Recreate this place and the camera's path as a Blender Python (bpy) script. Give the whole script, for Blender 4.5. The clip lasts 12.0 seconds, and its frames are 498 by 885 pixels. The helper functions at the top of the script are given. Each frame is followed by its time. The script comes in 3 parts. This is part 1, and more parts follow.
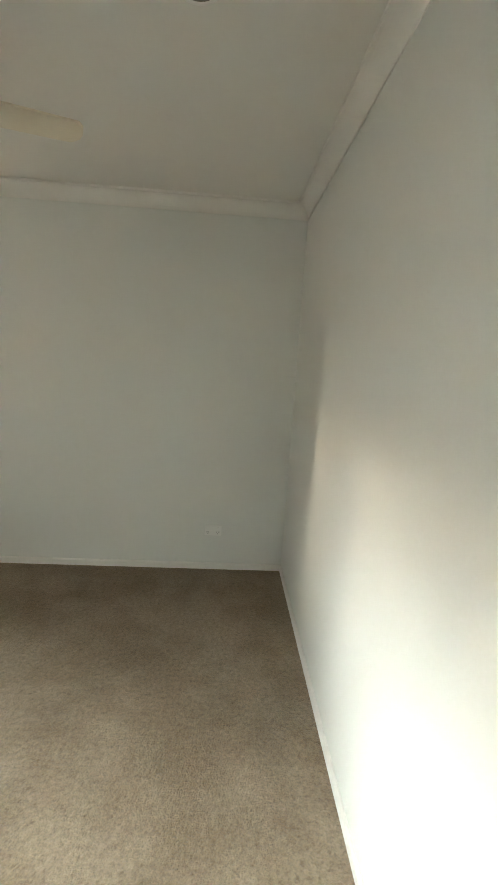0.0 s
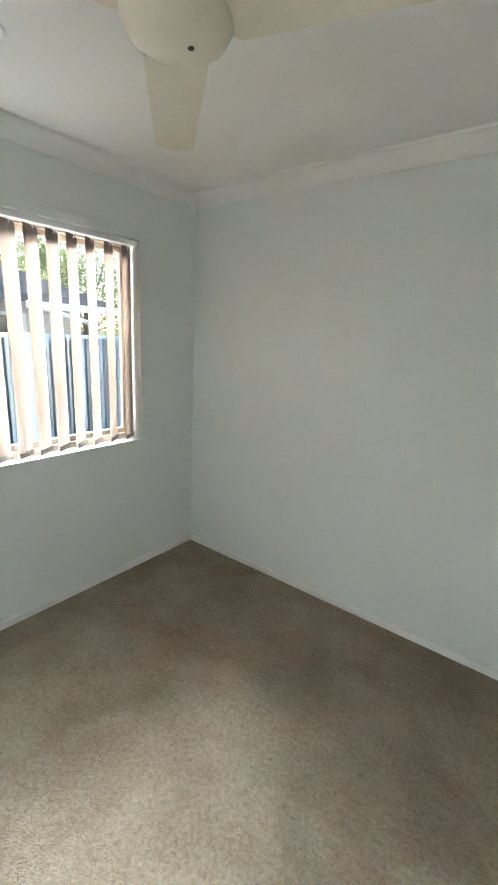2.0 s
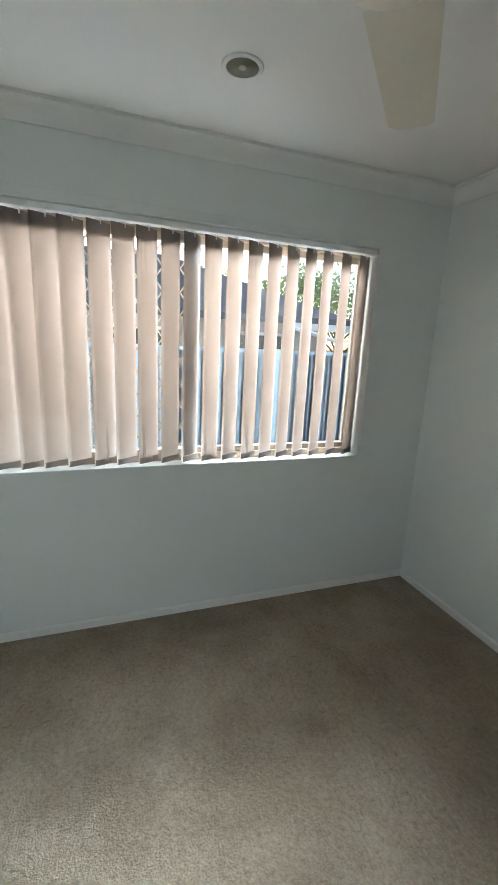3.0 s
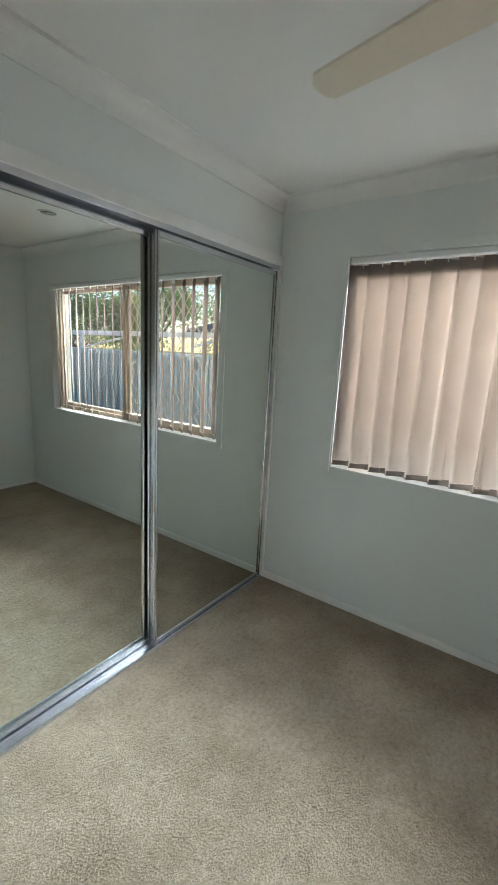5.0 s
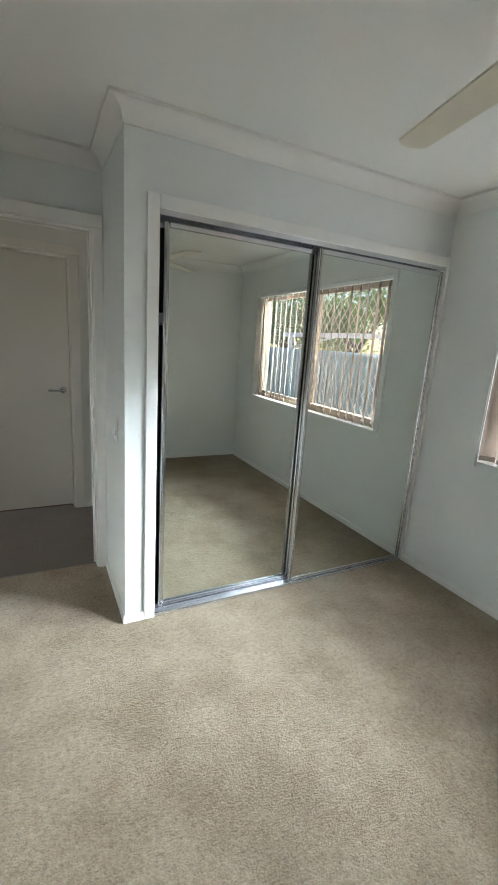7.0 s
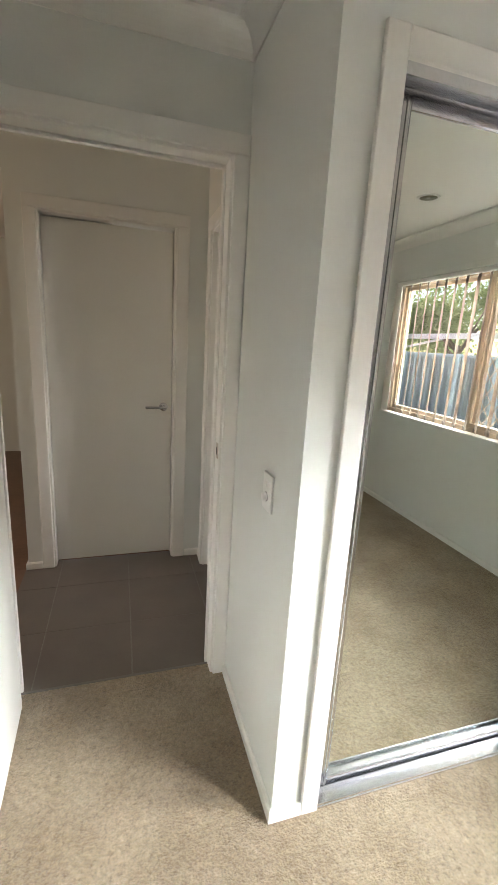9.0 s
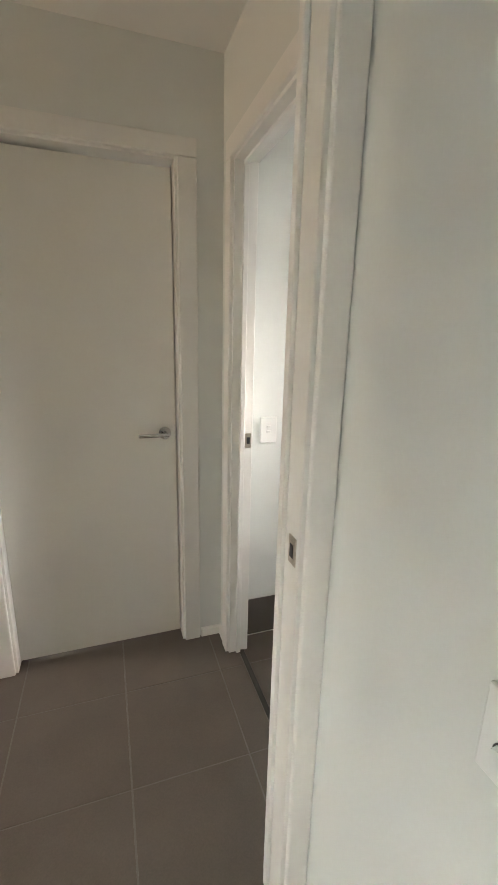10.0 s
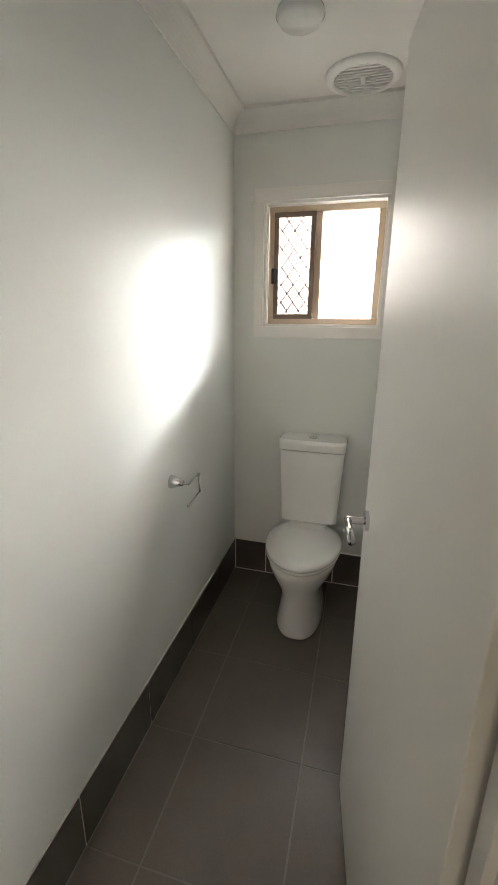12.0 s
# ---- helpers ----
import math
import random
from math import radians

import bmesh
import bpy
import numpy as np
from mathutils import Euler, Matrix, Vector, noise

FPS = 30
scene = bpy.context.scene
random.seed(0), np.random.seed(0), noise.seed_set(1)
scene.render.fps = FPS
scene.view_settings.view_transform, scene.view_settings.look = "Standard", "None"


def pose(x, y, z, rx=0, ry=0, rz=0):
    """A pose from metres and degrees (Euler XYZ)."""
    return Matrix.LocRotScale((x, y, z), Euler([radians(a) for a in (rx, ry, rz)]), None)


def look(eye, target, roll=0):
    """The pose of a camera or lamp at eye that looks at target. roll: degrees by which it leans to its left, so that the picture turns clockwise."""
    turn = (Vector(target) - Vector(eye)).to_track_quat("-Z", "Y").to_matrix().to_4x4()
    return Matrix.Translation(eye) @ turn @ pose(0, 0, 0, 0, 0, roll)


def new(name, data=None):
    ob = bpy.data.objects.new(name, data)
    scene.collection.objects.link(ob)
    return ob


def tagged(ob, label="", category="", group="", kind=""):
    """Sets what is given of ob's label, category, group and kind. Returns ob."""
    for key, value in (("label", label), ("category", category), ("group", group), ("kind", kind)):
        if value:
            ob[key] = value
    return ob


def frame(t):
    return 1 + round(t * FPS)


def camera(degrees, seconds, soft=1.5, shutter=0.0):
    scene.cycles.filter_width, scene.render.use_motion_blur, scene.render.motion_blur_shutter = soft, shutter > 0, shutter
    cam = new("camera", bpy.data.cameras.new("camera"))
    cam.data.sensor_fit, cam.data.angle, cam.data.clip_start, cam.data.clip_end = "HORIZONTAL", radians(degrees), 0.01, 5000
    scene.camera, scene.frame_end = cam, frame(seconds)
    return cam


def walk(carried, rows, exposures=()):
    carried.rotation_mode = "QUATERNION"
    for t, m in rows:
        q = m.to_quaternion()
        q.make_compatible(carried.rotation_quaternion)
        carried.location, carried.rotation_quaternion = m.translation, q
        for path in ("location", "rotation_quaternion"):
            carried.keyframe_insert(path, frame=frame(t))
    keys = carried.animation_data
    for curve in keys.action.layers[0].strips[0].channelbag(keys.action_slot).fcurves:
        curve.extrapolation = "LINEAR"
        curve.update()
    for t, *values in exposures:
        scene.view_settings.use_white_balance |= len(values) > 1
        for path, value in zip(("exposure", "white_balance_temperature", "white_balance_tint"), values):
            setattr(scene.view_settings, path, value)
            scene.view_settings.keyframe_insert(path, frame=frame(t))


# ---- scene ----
cam = camera(61.5, 12.0)
PATH = [
    (0, (2.436, 0.191, 1.441), (2.553, 2.153, 1.069), 3.4),
    (0.5, (2.422, 0.32, 1.401), (2.233, 2.277, 1.034), 4.3),
    (1, (2.358, 0.491, 1.411), (1.861, 2.391, 1.032), 3.9),
    (1.5, (2.208, 0.659, 1.545), (1.422, 2.432, 1.058), 2.7),
    (2, (2.12, 0.83, 1.553), (0.952, 2.376, 1.057), 2.9),
    (2.5, (2.091, 0.959, 1.532), (0.549, 2.143, 1.062), 2.6),
    (3, (2.1, 1.014, 1.509), (0.272, 1.683, 1.051), 2.8),
    (3.2, (2.134, 1.052, 1.486), (0.231, 1.48, 1.044), 3.0),
    (5, (2.264, 1.439, 1.511), (0.669, 0.306, 1.096), 3.0),
    (5.5, (2.363, 1.588, 1.485), (0.923, 0.263, 1.072), 3.0),
    (6, (2.388, 1.744, 1.486), (1.108, 0.271, 1.052), 3.2),
    (6.5, (2.346, 1.908, 1.471), (1.251, 0.293, 1.031), 3.5),
    (7, (2.361, 1.993, 1.479), (1.469, 0.262, 1.022), 3.8),
    (7.5, (2.409, 1.931, 1.457), (1.708, 0.113, 1.008), 3.6),
    (7.7, (2.435, 1.857, 1.46), (1.792, 0.018, 1.007), 3.3),
    (9.3, (2.421, 0.639, 1.433), (1.857, -1.222, 0.964), 2.8),
    (9.5, (2.411, 0.459, 1.436), (1.848, -1.395, 0.939), 2.0),
    (10, (2.397, 0.029, 1.427), (1.768, -1.805, 0.933), 1.3),
    (10.5, (2.354, -0.364, 1.45), (1.553, -2.141, 1.005), 2.1),
    (11, (2.305, -0.618, 1.468), (1.051, -2.094, 0.967), 0.3),
    (11.5, (2.23, -0.811, 1.454), (0.549, -1.734, 0.888), 0.3),
    (12, (2.2, -0.966, 1.483), (0.346, -1.461, 0.921), 0.5),
]
walk(cam, [(t, look(eye, target, roll)) for t, eye, target, roll in PATH],
     exposures=[(0.0, 1.1, 7100, 9), (0.7, 1.3, 7100, 9), (1.5, 1.9, 6300, 10), (2.0, 1.45, 6150, 9), (2.5, 1.15, 6050, 8), (3.0, 0.75, 5900, 8), (5.0, 0.6, 6100, 9), (6.5, 0.75, 6150, 10), (7.7, 1.05, 6400, 12),
                (9.5, 1.4, 7200, 16), (10.5, 1.75, 6700, 11), (11.0, 1.5, 6750, 12), (11.5, 1.25, 6850, 13), (12.0, 1.0, 7050, 14)])

# ---- world, sun, large lights ----
SUN_EL, SUN_TRAVEL = 14.0, (1.0, -0.09)
world = bpy.data.worlds.new("world")
scene.world = world
world.use_nodes = True
wn = world.node_tree
sky = wn.nodes.new("ShaderNodeTexSky")
sky.sky_type, sky.sun_disc = "NISHITA", False
sky.sun_elevation = radians(SUN_EL)
sky.sun_rotation = math.atan2(-SUN_TRAVEL[0], -SUN_TRAVEL[1])
sky.air_density, sky.dust_density, sky.ozone_density = 1.0, 0.4, 2.0
wn.links.new(sky.outputs[0], wn.nodes["Background"].inputs[0])
wn.nodes["Background"].inputs[1].default_value = 0.15

sun = new("sun", bpy.data.lights.new("sun", "SUN"))
sun.data.energy, sun.data.angle, sun.data.color = 4.5, radians(5), (1.0, 0.86, 0.7)
sun.matrix_world = look((-10, 1.3, 5), (-9, 1.3 + SUN_TRAVEL[1], 5 - math.tan(radians(SUN_EL))))

wc_sky = new("wc_window_light", bpy.data.lights.new("wc_window_light", "AREA"))
wc_sky.data.shape, wc_sky.data.size, wc_sky.data.size_y = "RECTANGLE", 1.2, 0.8
wc_sky.data.energy, wc_sky.data.color = 30.0, (0.97, 0.98, 1.0)
wc_sky.matrix_world = look((-1.5, -0.95, 2.15), (1.2, -1.45, 0.95))
wc_sky.data.spread = radians(70)

eave_sky = new("bedroom_window_light", bpy.data.lights.new("bedroom_window_light", "AREA"))
eave_sky.data.shape, eave_sky.data.size, eave_sky.data.size_y = "RECTANGLE", 4.0, 0.45
eave_sky.data.energy, eave_sky.data.color, eave_sky.data.spread = 275.0, (0.84, 0.95, 1.0), radians(64)
eave_sky.matrix_world = look((-2.6, 2.5, 2.88), (0.0, 1.46, 1.5))

living_light = new("living_window_light", bpy.data.lights.new("living_window_light", "AREA"))
living_light.data.shape, living_light.data.size, living_light.data.size_y = "RECTANGLE", 0.7, 1.1
living_light.data.energy, living_light.data.color = 6.5, (1.0, 0.78, 0.56)
living_light.matrix_world = look((5.53, -1.25, 1.5), (2.6, -1.75, 0.55))


# ---- materials ----
def material(name, color, rough=0.6, metal=0.0, vary=0.08, scale=3.0, fine=60.0, bump=0.05, spec=0.5, dark=None):
    """A procedural surface: base colour varied at two scales, with fine relief."""
    m = bpy.data.materials.new(name)
    m.use_nodes = True
    nt, b = m.node_tree, m.node_tree.nodes["Principled BSDF"]
    tc = nt.nodes.new("ShaderNodeTexCoord")
    geo = nt.nodes.new("ShaderNodeNewGeometry")
    big, small = nt.nodes.new("ShaderNodeTexNoise"), nt.nodes.new("ShaderNodeTexNoise")
    for n, s, d in ((big, scale, 3), (small, fine, 4)):
        n.inputs["Scale"].default_value, n.inputs["Detail"].default_value = s, d
        nt.links.new(geo.outputs["Position"], n.inputs["Vector"])
    add = nt.nodes.new("ShaderNodeMath")
    add.operation = "MULTIPLY_ADD"
    add.inputs[1].default_value = 0.5
    nt.links.new(small.outputs["Fac"], add.inputs[0])
    half = nt.nodes.new("ShaderNodeMath")
    half.operation = "MULTIPLY"
    half.inputs[1].default_value = 0.5
    nt.links.new(big.outputs["Fac"], half.inputs[0])
    nt.links.new(half.outputs[0], add.inputs[2])
    ramp = nt.nodes.new("ShaderNodeValToRGB")
    ramp.color_ramp.elements[0].position, ramp.color_ramp.elements[1].position = 0.32, 0.68
    lo = dark or tuple(c * (1 - vary) for c in color)
    ramp.color_ramp.elements[0].color = (*lo, 1)
    ramp.color_ramp.elements[1].color = (*[min(1, c * (1 + vary)) for c in color], 1)
    nt.links.new(add.outputs[0], ramp.inputs[0])
    nt.links.new(ramp.outputs[0], b.inputs["Base Color"])
    b.inputs["Roughness"].default_value, b.inputs["Metallic"].default_value = rough, metal
    b.inputs["Specular IOR Level"].default_value = spec
    if bump:
        bp = nt.nodes.new("ShaderNodeBump")
        bp.inputs["Strength"].default_value, bp.inputs["Distance"].default_value = bump, 0.004
        nt.links.new(small.outputs["Fac"], bp.inputs["Height"])
        nt.links.new(bp.outputs[0], b.inputs["Normal"])
    return m


WALL = material("wall_paint", (0.72, 0.735, 0.71), 0.74, vary=0.015, scale=1.5, fine=130, bump=0.06, spec=0.3)
CEIL = material("ceiling_paint", (0.78, 0.77, 0.74), 0.85, vary=0.012, scale=1.2, fine=160, bump=0.08)
TRIM = material("gloss_trim_paint", (0.78, 0.77, 0.74), 0.3, vary=0.02, scale=5, fine=80, bump=0.03)
DOOR = material("door_paint", (0.77, 0.76, 0.72), 0.4, vary=0.015, scale=2, fine=90, bump=0.04)
CHROME = material("chrome", (0.6, 0.6, 0.61), 0.16, 1.0, 0.04, 8, 120, 0.02)
ALU = material("aluminium_track", (0.74, 0.75, 0.79), 0.22, 1.0, 0.06, 8, 150, 0.03)
BRASS = material("worn_steel_plate", (0.55, 0.5, 0.43), 0.35, 1.0, 0.15, 20, 200, 0.05)
BLACK = material("black_plastic", (0.02, 0.02, 0.022), 0.5, vary=0.2)
# near-black: wardrobe's inner shade as colour; also dark threshold strip and door backs
NEAR_BLACK = material("wardrobe_shade_and_dark_parts", (0.05, 0.048, 0.045), 0.8, vary=0.1)
FRAME = material("beige_powder_coat", (0.55, 0.43, 0.32), 0.4, vary=0.04, scale=4, fine=90, bump=0.03)
FANWHITE = material("fan_enamel", (0.68, 0.62, 0.50), 0.32, vary=0.03, scale=6, fine=50, bump=0.02)
PLASTIC = material("white_plastic", (0.8, 0.8, 0.78), 0.3, vary=0.015, bump=0.0)
CERAMIC = material("white_ceramic", (0.82, 0.82, 0.8), 0.08, vary=0.01, bump=0.0)
TILE = material("dark_floor_tile", (0.125, 0.104, 0.088), 0.30, vary=0.14, scale=5, fine=220, bump=0.06)
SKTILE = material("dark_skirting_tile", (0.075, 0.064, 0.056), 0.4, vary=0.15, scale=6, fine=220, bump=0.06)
GROUT = material("grey_grout", (0.19, 0.175, 0.16), 0.85, vary=0.1, scale=12, fine=150, bump=0.1)
WGROUT = material("white_grout", (0.7, 0.69, 0.66), 0.8, vary=0.05, scale=12, fine=150, bump=0.1)
TIMBER = material("red_brown_timber_floor", (0.16, 0.085, 0.05), 0.4, vary=0.2, scale=4, fine=40, bump=0.05)
FENCE = material("blue_grey_fence", (0.48, 0.60, 0.70), 0.5, vary=0.05, scale=2, fine=60, bump=0.02)
BRONZE = material("bronze_screen_frame", (0.2, 0.145, 0.11), 0.45, vary=0.05)
ROOF = material("grey_roof_tile", (0.11, 0.118, 0.13), 0.7, vary=0.12, scale=2, fine=30, bump=0.2)
BRICK = material("neighbour_render", (0.45, 0.40, 0.36), 0.8, vary=0.12, scale=2, fine=40, bump=0.2)
WHITE_EXT = material("white_fascia_paint", (0.75, 0.75, 0.74), 0.5, vary=0.04)
GRASS = material("lawn", (0.09, 0.12, 0.05), 0.9, vary=0.4, scale=1.5, fine=60, bump=0.5)
BARK = material("bark", (0.13, 0.1, 0.075), 0.9, vary=0.3, scale=8, fine=50, bump=0.6)


def carpet_material():
    m = material("beige_cut_pile_carpet", (0.37, 0.29, 0.20), 0.95, vary=0.34, scale=60, fine=150, bump=0.0, spec=0.1)
    nt, b = m.node_tree, m.node_tree.nodes["Principled BSDF"]
    geo = nt.nodes.new("ShaderNodeNewGeometry")
    layers = []
    for s, d in ((2.3, 5), (120, 6), (30, 4), (46, 6)):
        n = nt.nodes.new("ShaderNodeTexNoise")
        n.inputs["Scale"].default_value, n.inputs["Detail"].default_value = s, d
        n.inputs["Roughness"].default_value = 0.68
        nt.links.new(geo.outputs["Position"], n.inputs["Vector"])
        layers.append(n.outputs["Fac"])
    # brushed pile: broad lighter and darker sweeps
    sweep_ramp = nt.nodes.new("ShaderNodeValToRGB")
    sweep_ramp.color_ramp.elements[0].position, sweep_ramp.color_ramp.elements[1].position = 0.38, 0.60
    sweep_ramp.color_ramp.elements[0].color, sweep_ramp.color_ramp.elements[1].color = (0.70, 0.66, 0.60, 1), (1, 1, 1, 1)
    nt.links.new(layers[0], sweep_ramp.inputs[0])
    tint = nt.nodes.new("ShaderNodeMix")
    tint.data_type, tint.blend_type = "RGBA", "MULTIPLY"
    tint.inputs[0].default_value = 1.0
    old = b.inputs["Base Color"].links[0].from_socket
    nt.links.new(old, tint.inputs[6])
    nt.links.new(sweep_ramp.outputs[0], tint.inputs[7])
    # parted pile: shade of small creases in clumps, put into the colour
    crease_shade_ramp = nt.nodes.new("ShaderNodeValToRGB")
    crease_shade_ramp.color_ramp.elements[0].position, crease_shade_ramp.color_ramp.elements[1].position = 0.33, 0.46
    crease_shade_ramp.color_ramp.elements[0].color, crease_shade_ramp.color_ramp.elements[1].color = (0.70, 0.68, 0.65, 1), (1, 1, 1, 1)
    nt.links.new(layers[3], crease_shade_ramp.inputs[0])
    crease_shade = nt.nodes.new("ShaderNodeMix")
    crease_shade.data_type, crease_shade.blend_type = "RGBA", "MULTIPLY"
    crease_shade.inputs[0].default_value = 1.0
    nt.links.new(tint.outputs[2], crease_shade.inputs[6])
    nt.links.new(crease_shade_ramp.outputs[0], crease_shade.inputs[7])
    nt.links.new(crease_shade.outputs[2], b.inputs["Base Color"])
    mix = nt.nodes.new("ShaderNodeMath")
    mix.operation = "MULTIPLY_ADD"
    mix.inputs[1].default_value = 0.9
    nt.links.new(layers[1], mix.inputs[0])
    nt.links.new(layers[2], mix.inputs[2])
    bp = nt.nodes.new("ShaderNodeBump")
    bp.inputs["Strength"].default_value, bp.inputs["Distance"].default_value = 1.0, 0.016
    nt.links.new(mix.outputs[0], bp.inputs["Height"])
    nt.links.new(bp.outputs[0], b.inputs["Normal"])
    b.inputs["Sheen Weight"].default_value, b.inputs["Sheen Roughness"].default_value = 0.2, 0.6
    return m


def glass_material(name, rough=0.0, tint=(1, 1, 1)):
    m = bpy.data.materials.new(name)
    m.use_nodes = True
    b = m.node_tree.nodes["Principled BSDF"]
    b.inputs["Base Color"].default_value = (*tint, 1)
    b.inputs["Transmission Weight"].default_value, b.inputs["Roughness"].default_value = 1.0, rough
    b.inputs["IOR"].default_value = 1.45
    if rough:
        nt = m.node_tree
        n, bp = nt.nodes.new("ShaderNodeTexNoise"), nt.nodes.new("ShaderNodeBump")
        n.inputs["Scale"].default_value = 70
        bp.inputs["Strength"].default_value, bp.inputs["Distance"].default_value = 0.5, 0.004
        nt.links.new(n.outputs["Fac"], bp.inputs["Height"])
        nt.links.new(bp.outputs[0], b.inputs["Normal"])
    return m


def fabric_material():
    """Thin blind cloth that lets some light through."""
    m = material("cream_blind_fabric", (0.30, 0.247, 0.21), 0.85, vary=0.04, scale=6, fine=300, bump=0.08)
    nt, b = m.node_tree, m.node_tree.nodes["Principled BSDF"]
    tr, mx = nt.nodes.new("ShaderNodeBsdfTranslucent"), nt.nodes.new("ShaderNodeMixShader")
    tr.inputs[0].default_value = (0.72, 0.62, 0.54, 1)
    mx.inputs[0].default_value = 0.005
    nt.links.new(b.outputs[0], mx.inputs[1])
    nt.links.new(tr.outputs[0], mx.inputs[2])
    nt.links.new(mx.outputs[0], nt.nodes["Material Output"].inputs[0])
    return m


def mirror_material():
    m = bpy.data.materials.new("mirror_silver")
    m.use_nodes = True
    b = m.node_tree.nodes["Principled BSDF"]
    b.inputs["Base Color"].default_value = (0.80, 0.84, 0.80, 1)
    b.inputs["Metallic"].default_value, b.inputs["Roughness"].default_value = 1.0, 0.0
    return m


def mesh_material():
    """Fly-screen mesh, too fine to tell apart: a thin grey veil."""
    m = material("fly_mesh", (0.12, 0.12, 0.12), 0.8, vary=0.1)
    nt, b = m.node_tree, m.node_tree.nodes["Principled BSDF"]
    tr, mx = nt.nodes.new("ShaderNodeBsdfTransparent"), nt.nodes.new("ShaderNodeMixShader")
    mx.inputs[0].default_value = 0.42
    nt.links.new(tr.outputs[0], mx.inputs[1])
    nt.links.new(b.outputs[0], mx.inputs[2])
    nt.links.new(mx.outputs[0], nt.nodes["Material Output"].inputs[0])
    return m


def leaf_material():
    """Leaves that pass part of the light from behind."""
    m = material("foliage", (0.11, 0.16, 0.07), 0.6, vary=0.4, scale=3, fine=20, bump=0.1)
    nt, b = m.node_tree, m.node_tree.nodes["Principled BSDF"]
    tr, mx = nt.nodes.new("ShaderNodeBsdfTranslucent"), nt.nodes.new("ShaderNodeMixShader")
    tr.inputs[0].default_value = (0.30, 0.42, 0.16, 1)
    mx.inputs[0].default_value = 0.5
    nt.links.new(b.outputs[0], mx.inputs[1])
    nt.links.new(tr.outputs[0], mx.inputs[2])
    nt.links.new(mx.outputs[0], nt.nodes["Material Output"].inputs[0])
    return m


LEAF = leaf_material()
CARPET = carpet_material()
GLASS, FROST = glass_material("clear_glass"), glass_material("obscure_glass", 0.55)
FABRIC, MIRROR = fabric_material(), mirror_material()


# ---- building helpers ----
def empty(name, at=(0, 0, 0), parent=None):
    ob = new(name)
    ob.empty_display_size = 0.1
    ob.matrix_world = Matrix.Translation(at)
    if parent:
        ob.parent = parent
    return ob


def world_place(ob):
    m = ob.matrix_basis.copy()
    while ob.parent:
        m = ob.parent.matrix_basis @ ob.matrix_parent_inverse @ m
        ob = ob.parent
    return m


def part(name, bm, mat, parent=None, label="", smooth=False):
    """Links a bmesh, given in world coordinates, as one mesh object."""
    me = bpy.data.meshes.new(name)
    bmesh.ops.recalc_face_normals(bm, faces=bm.faces[:])
    for f in bm.faces:
        f.smooth = smooth
    bm.to_mesh(me)
    bm.free()
    me.materials.append(mat)
    ob = new(name, me)
    if parent:
        ob.parent = parent
        ob.matrix_parent_inverse = world_place(parent).inverted()
    if label:
        ob["label"] = label
    return ob


def box(bm, x0, x1, y0, y1, z0, z1, bevel=0.0, m=None):
    made = bmesh.ops.create_cube(bm, size=1)["verts"]
    place = Matrix.Translation(((x0 + x1) / 2, (y0 + y1) / 2, (z0 + z1) / 2)) @ Matrix.Diagonal((x1 - x0, y1 - y0, z1 - z0, 1))
    bmesh.ops.transform(bm, matrix=(m or Matrix()) @ place, verts=made)
    if bevel:
        edges = list({e for v in made for e in v.link_edges})
        bmesh.ops.bevel(bm, geom=edges, offset=bevel, segments=2, affect="EDGES", profile=0.5)
    return bm


def boxes(*rows, bevel=0.0, m=None):
    bm = bmesh.new()
    for r in rows:
        box(bm, *r, bevel=bevel, m=m)
    return bm


def tube(bm, a, b, r0, r1=None, seg=20, caps=True):
    a, b = Vector(a), Vector(b)
    made = bmesh.ops.create_cone(bm, cap_ends=caps, segments=seg, radius1=r0, radius2=r0 if r1 is None else r1, depth=(b - a).length)["verts"]
    bmesh.ops.transform(bm, matrix=Matrix.Translation((a + b) / 2) @ (b - a).to_track_quat("Z", "Y").to_matrix().to_4x4(), verts=made)
    return bm


def lathe(bm, rows, m=None, seg=40):
    """Turns (radius, height) rows round the z axis."""
    rings = []
    for r, z in rows:
        rings.append([bm.verts.new((r * math.cos(2 * math.pi * i / seg), r * math.sin(2 * math.pi * i / seg), z)) for i in range(seg)])
    for a, b in zip(rings, rings[1:]):
        for i in range(seg):
            bm.faces.new((a[i], a[(i + 1) % seg], b[(i + 1) % seg], b[i]))
    for ring in (rings[0], rings[-1]):
        if rows[rings.index(ring)][0] > 1e-5:
            bm.faces.new(ring)
    if m:
        bmesh.ops.transform(bm, matrix=m, verts=[v for r in rings for v in r])
    return bm


def loft(bm, sections):
    """Skins rings of points, all with the same count, and caps the ends."""
    rings = [[bm.verts.new(p) for p in s] for s in sections]
    n = len(rings[0])
    for a, b in zip(rings, rings[1:]):
        for i in range(n):
            bm.faces.new((a[i], a[(i + 1) % n], b[(i + 1) % n], b[i]))
    bm.faces.new(rings[0])
    bm.faces.new(rings[-1])
    return bm


def oval(cx, cy, z, rx_front, rx_back, ry, n=36, power=2.0):
    pts = []
    for i in range(n):
        c, s = math.cos(2 * math.pi * i / n), math.sin(2 * math.pi * i / n)
        px, py = math.copysign(abs(c) ** (2 / power), c), math.copysign(abs(s) ** (2 / power), s)
        pts.append((cx + px * (rx_front if c > 0 else rx_back), cy + py * ry, z))
    return pts


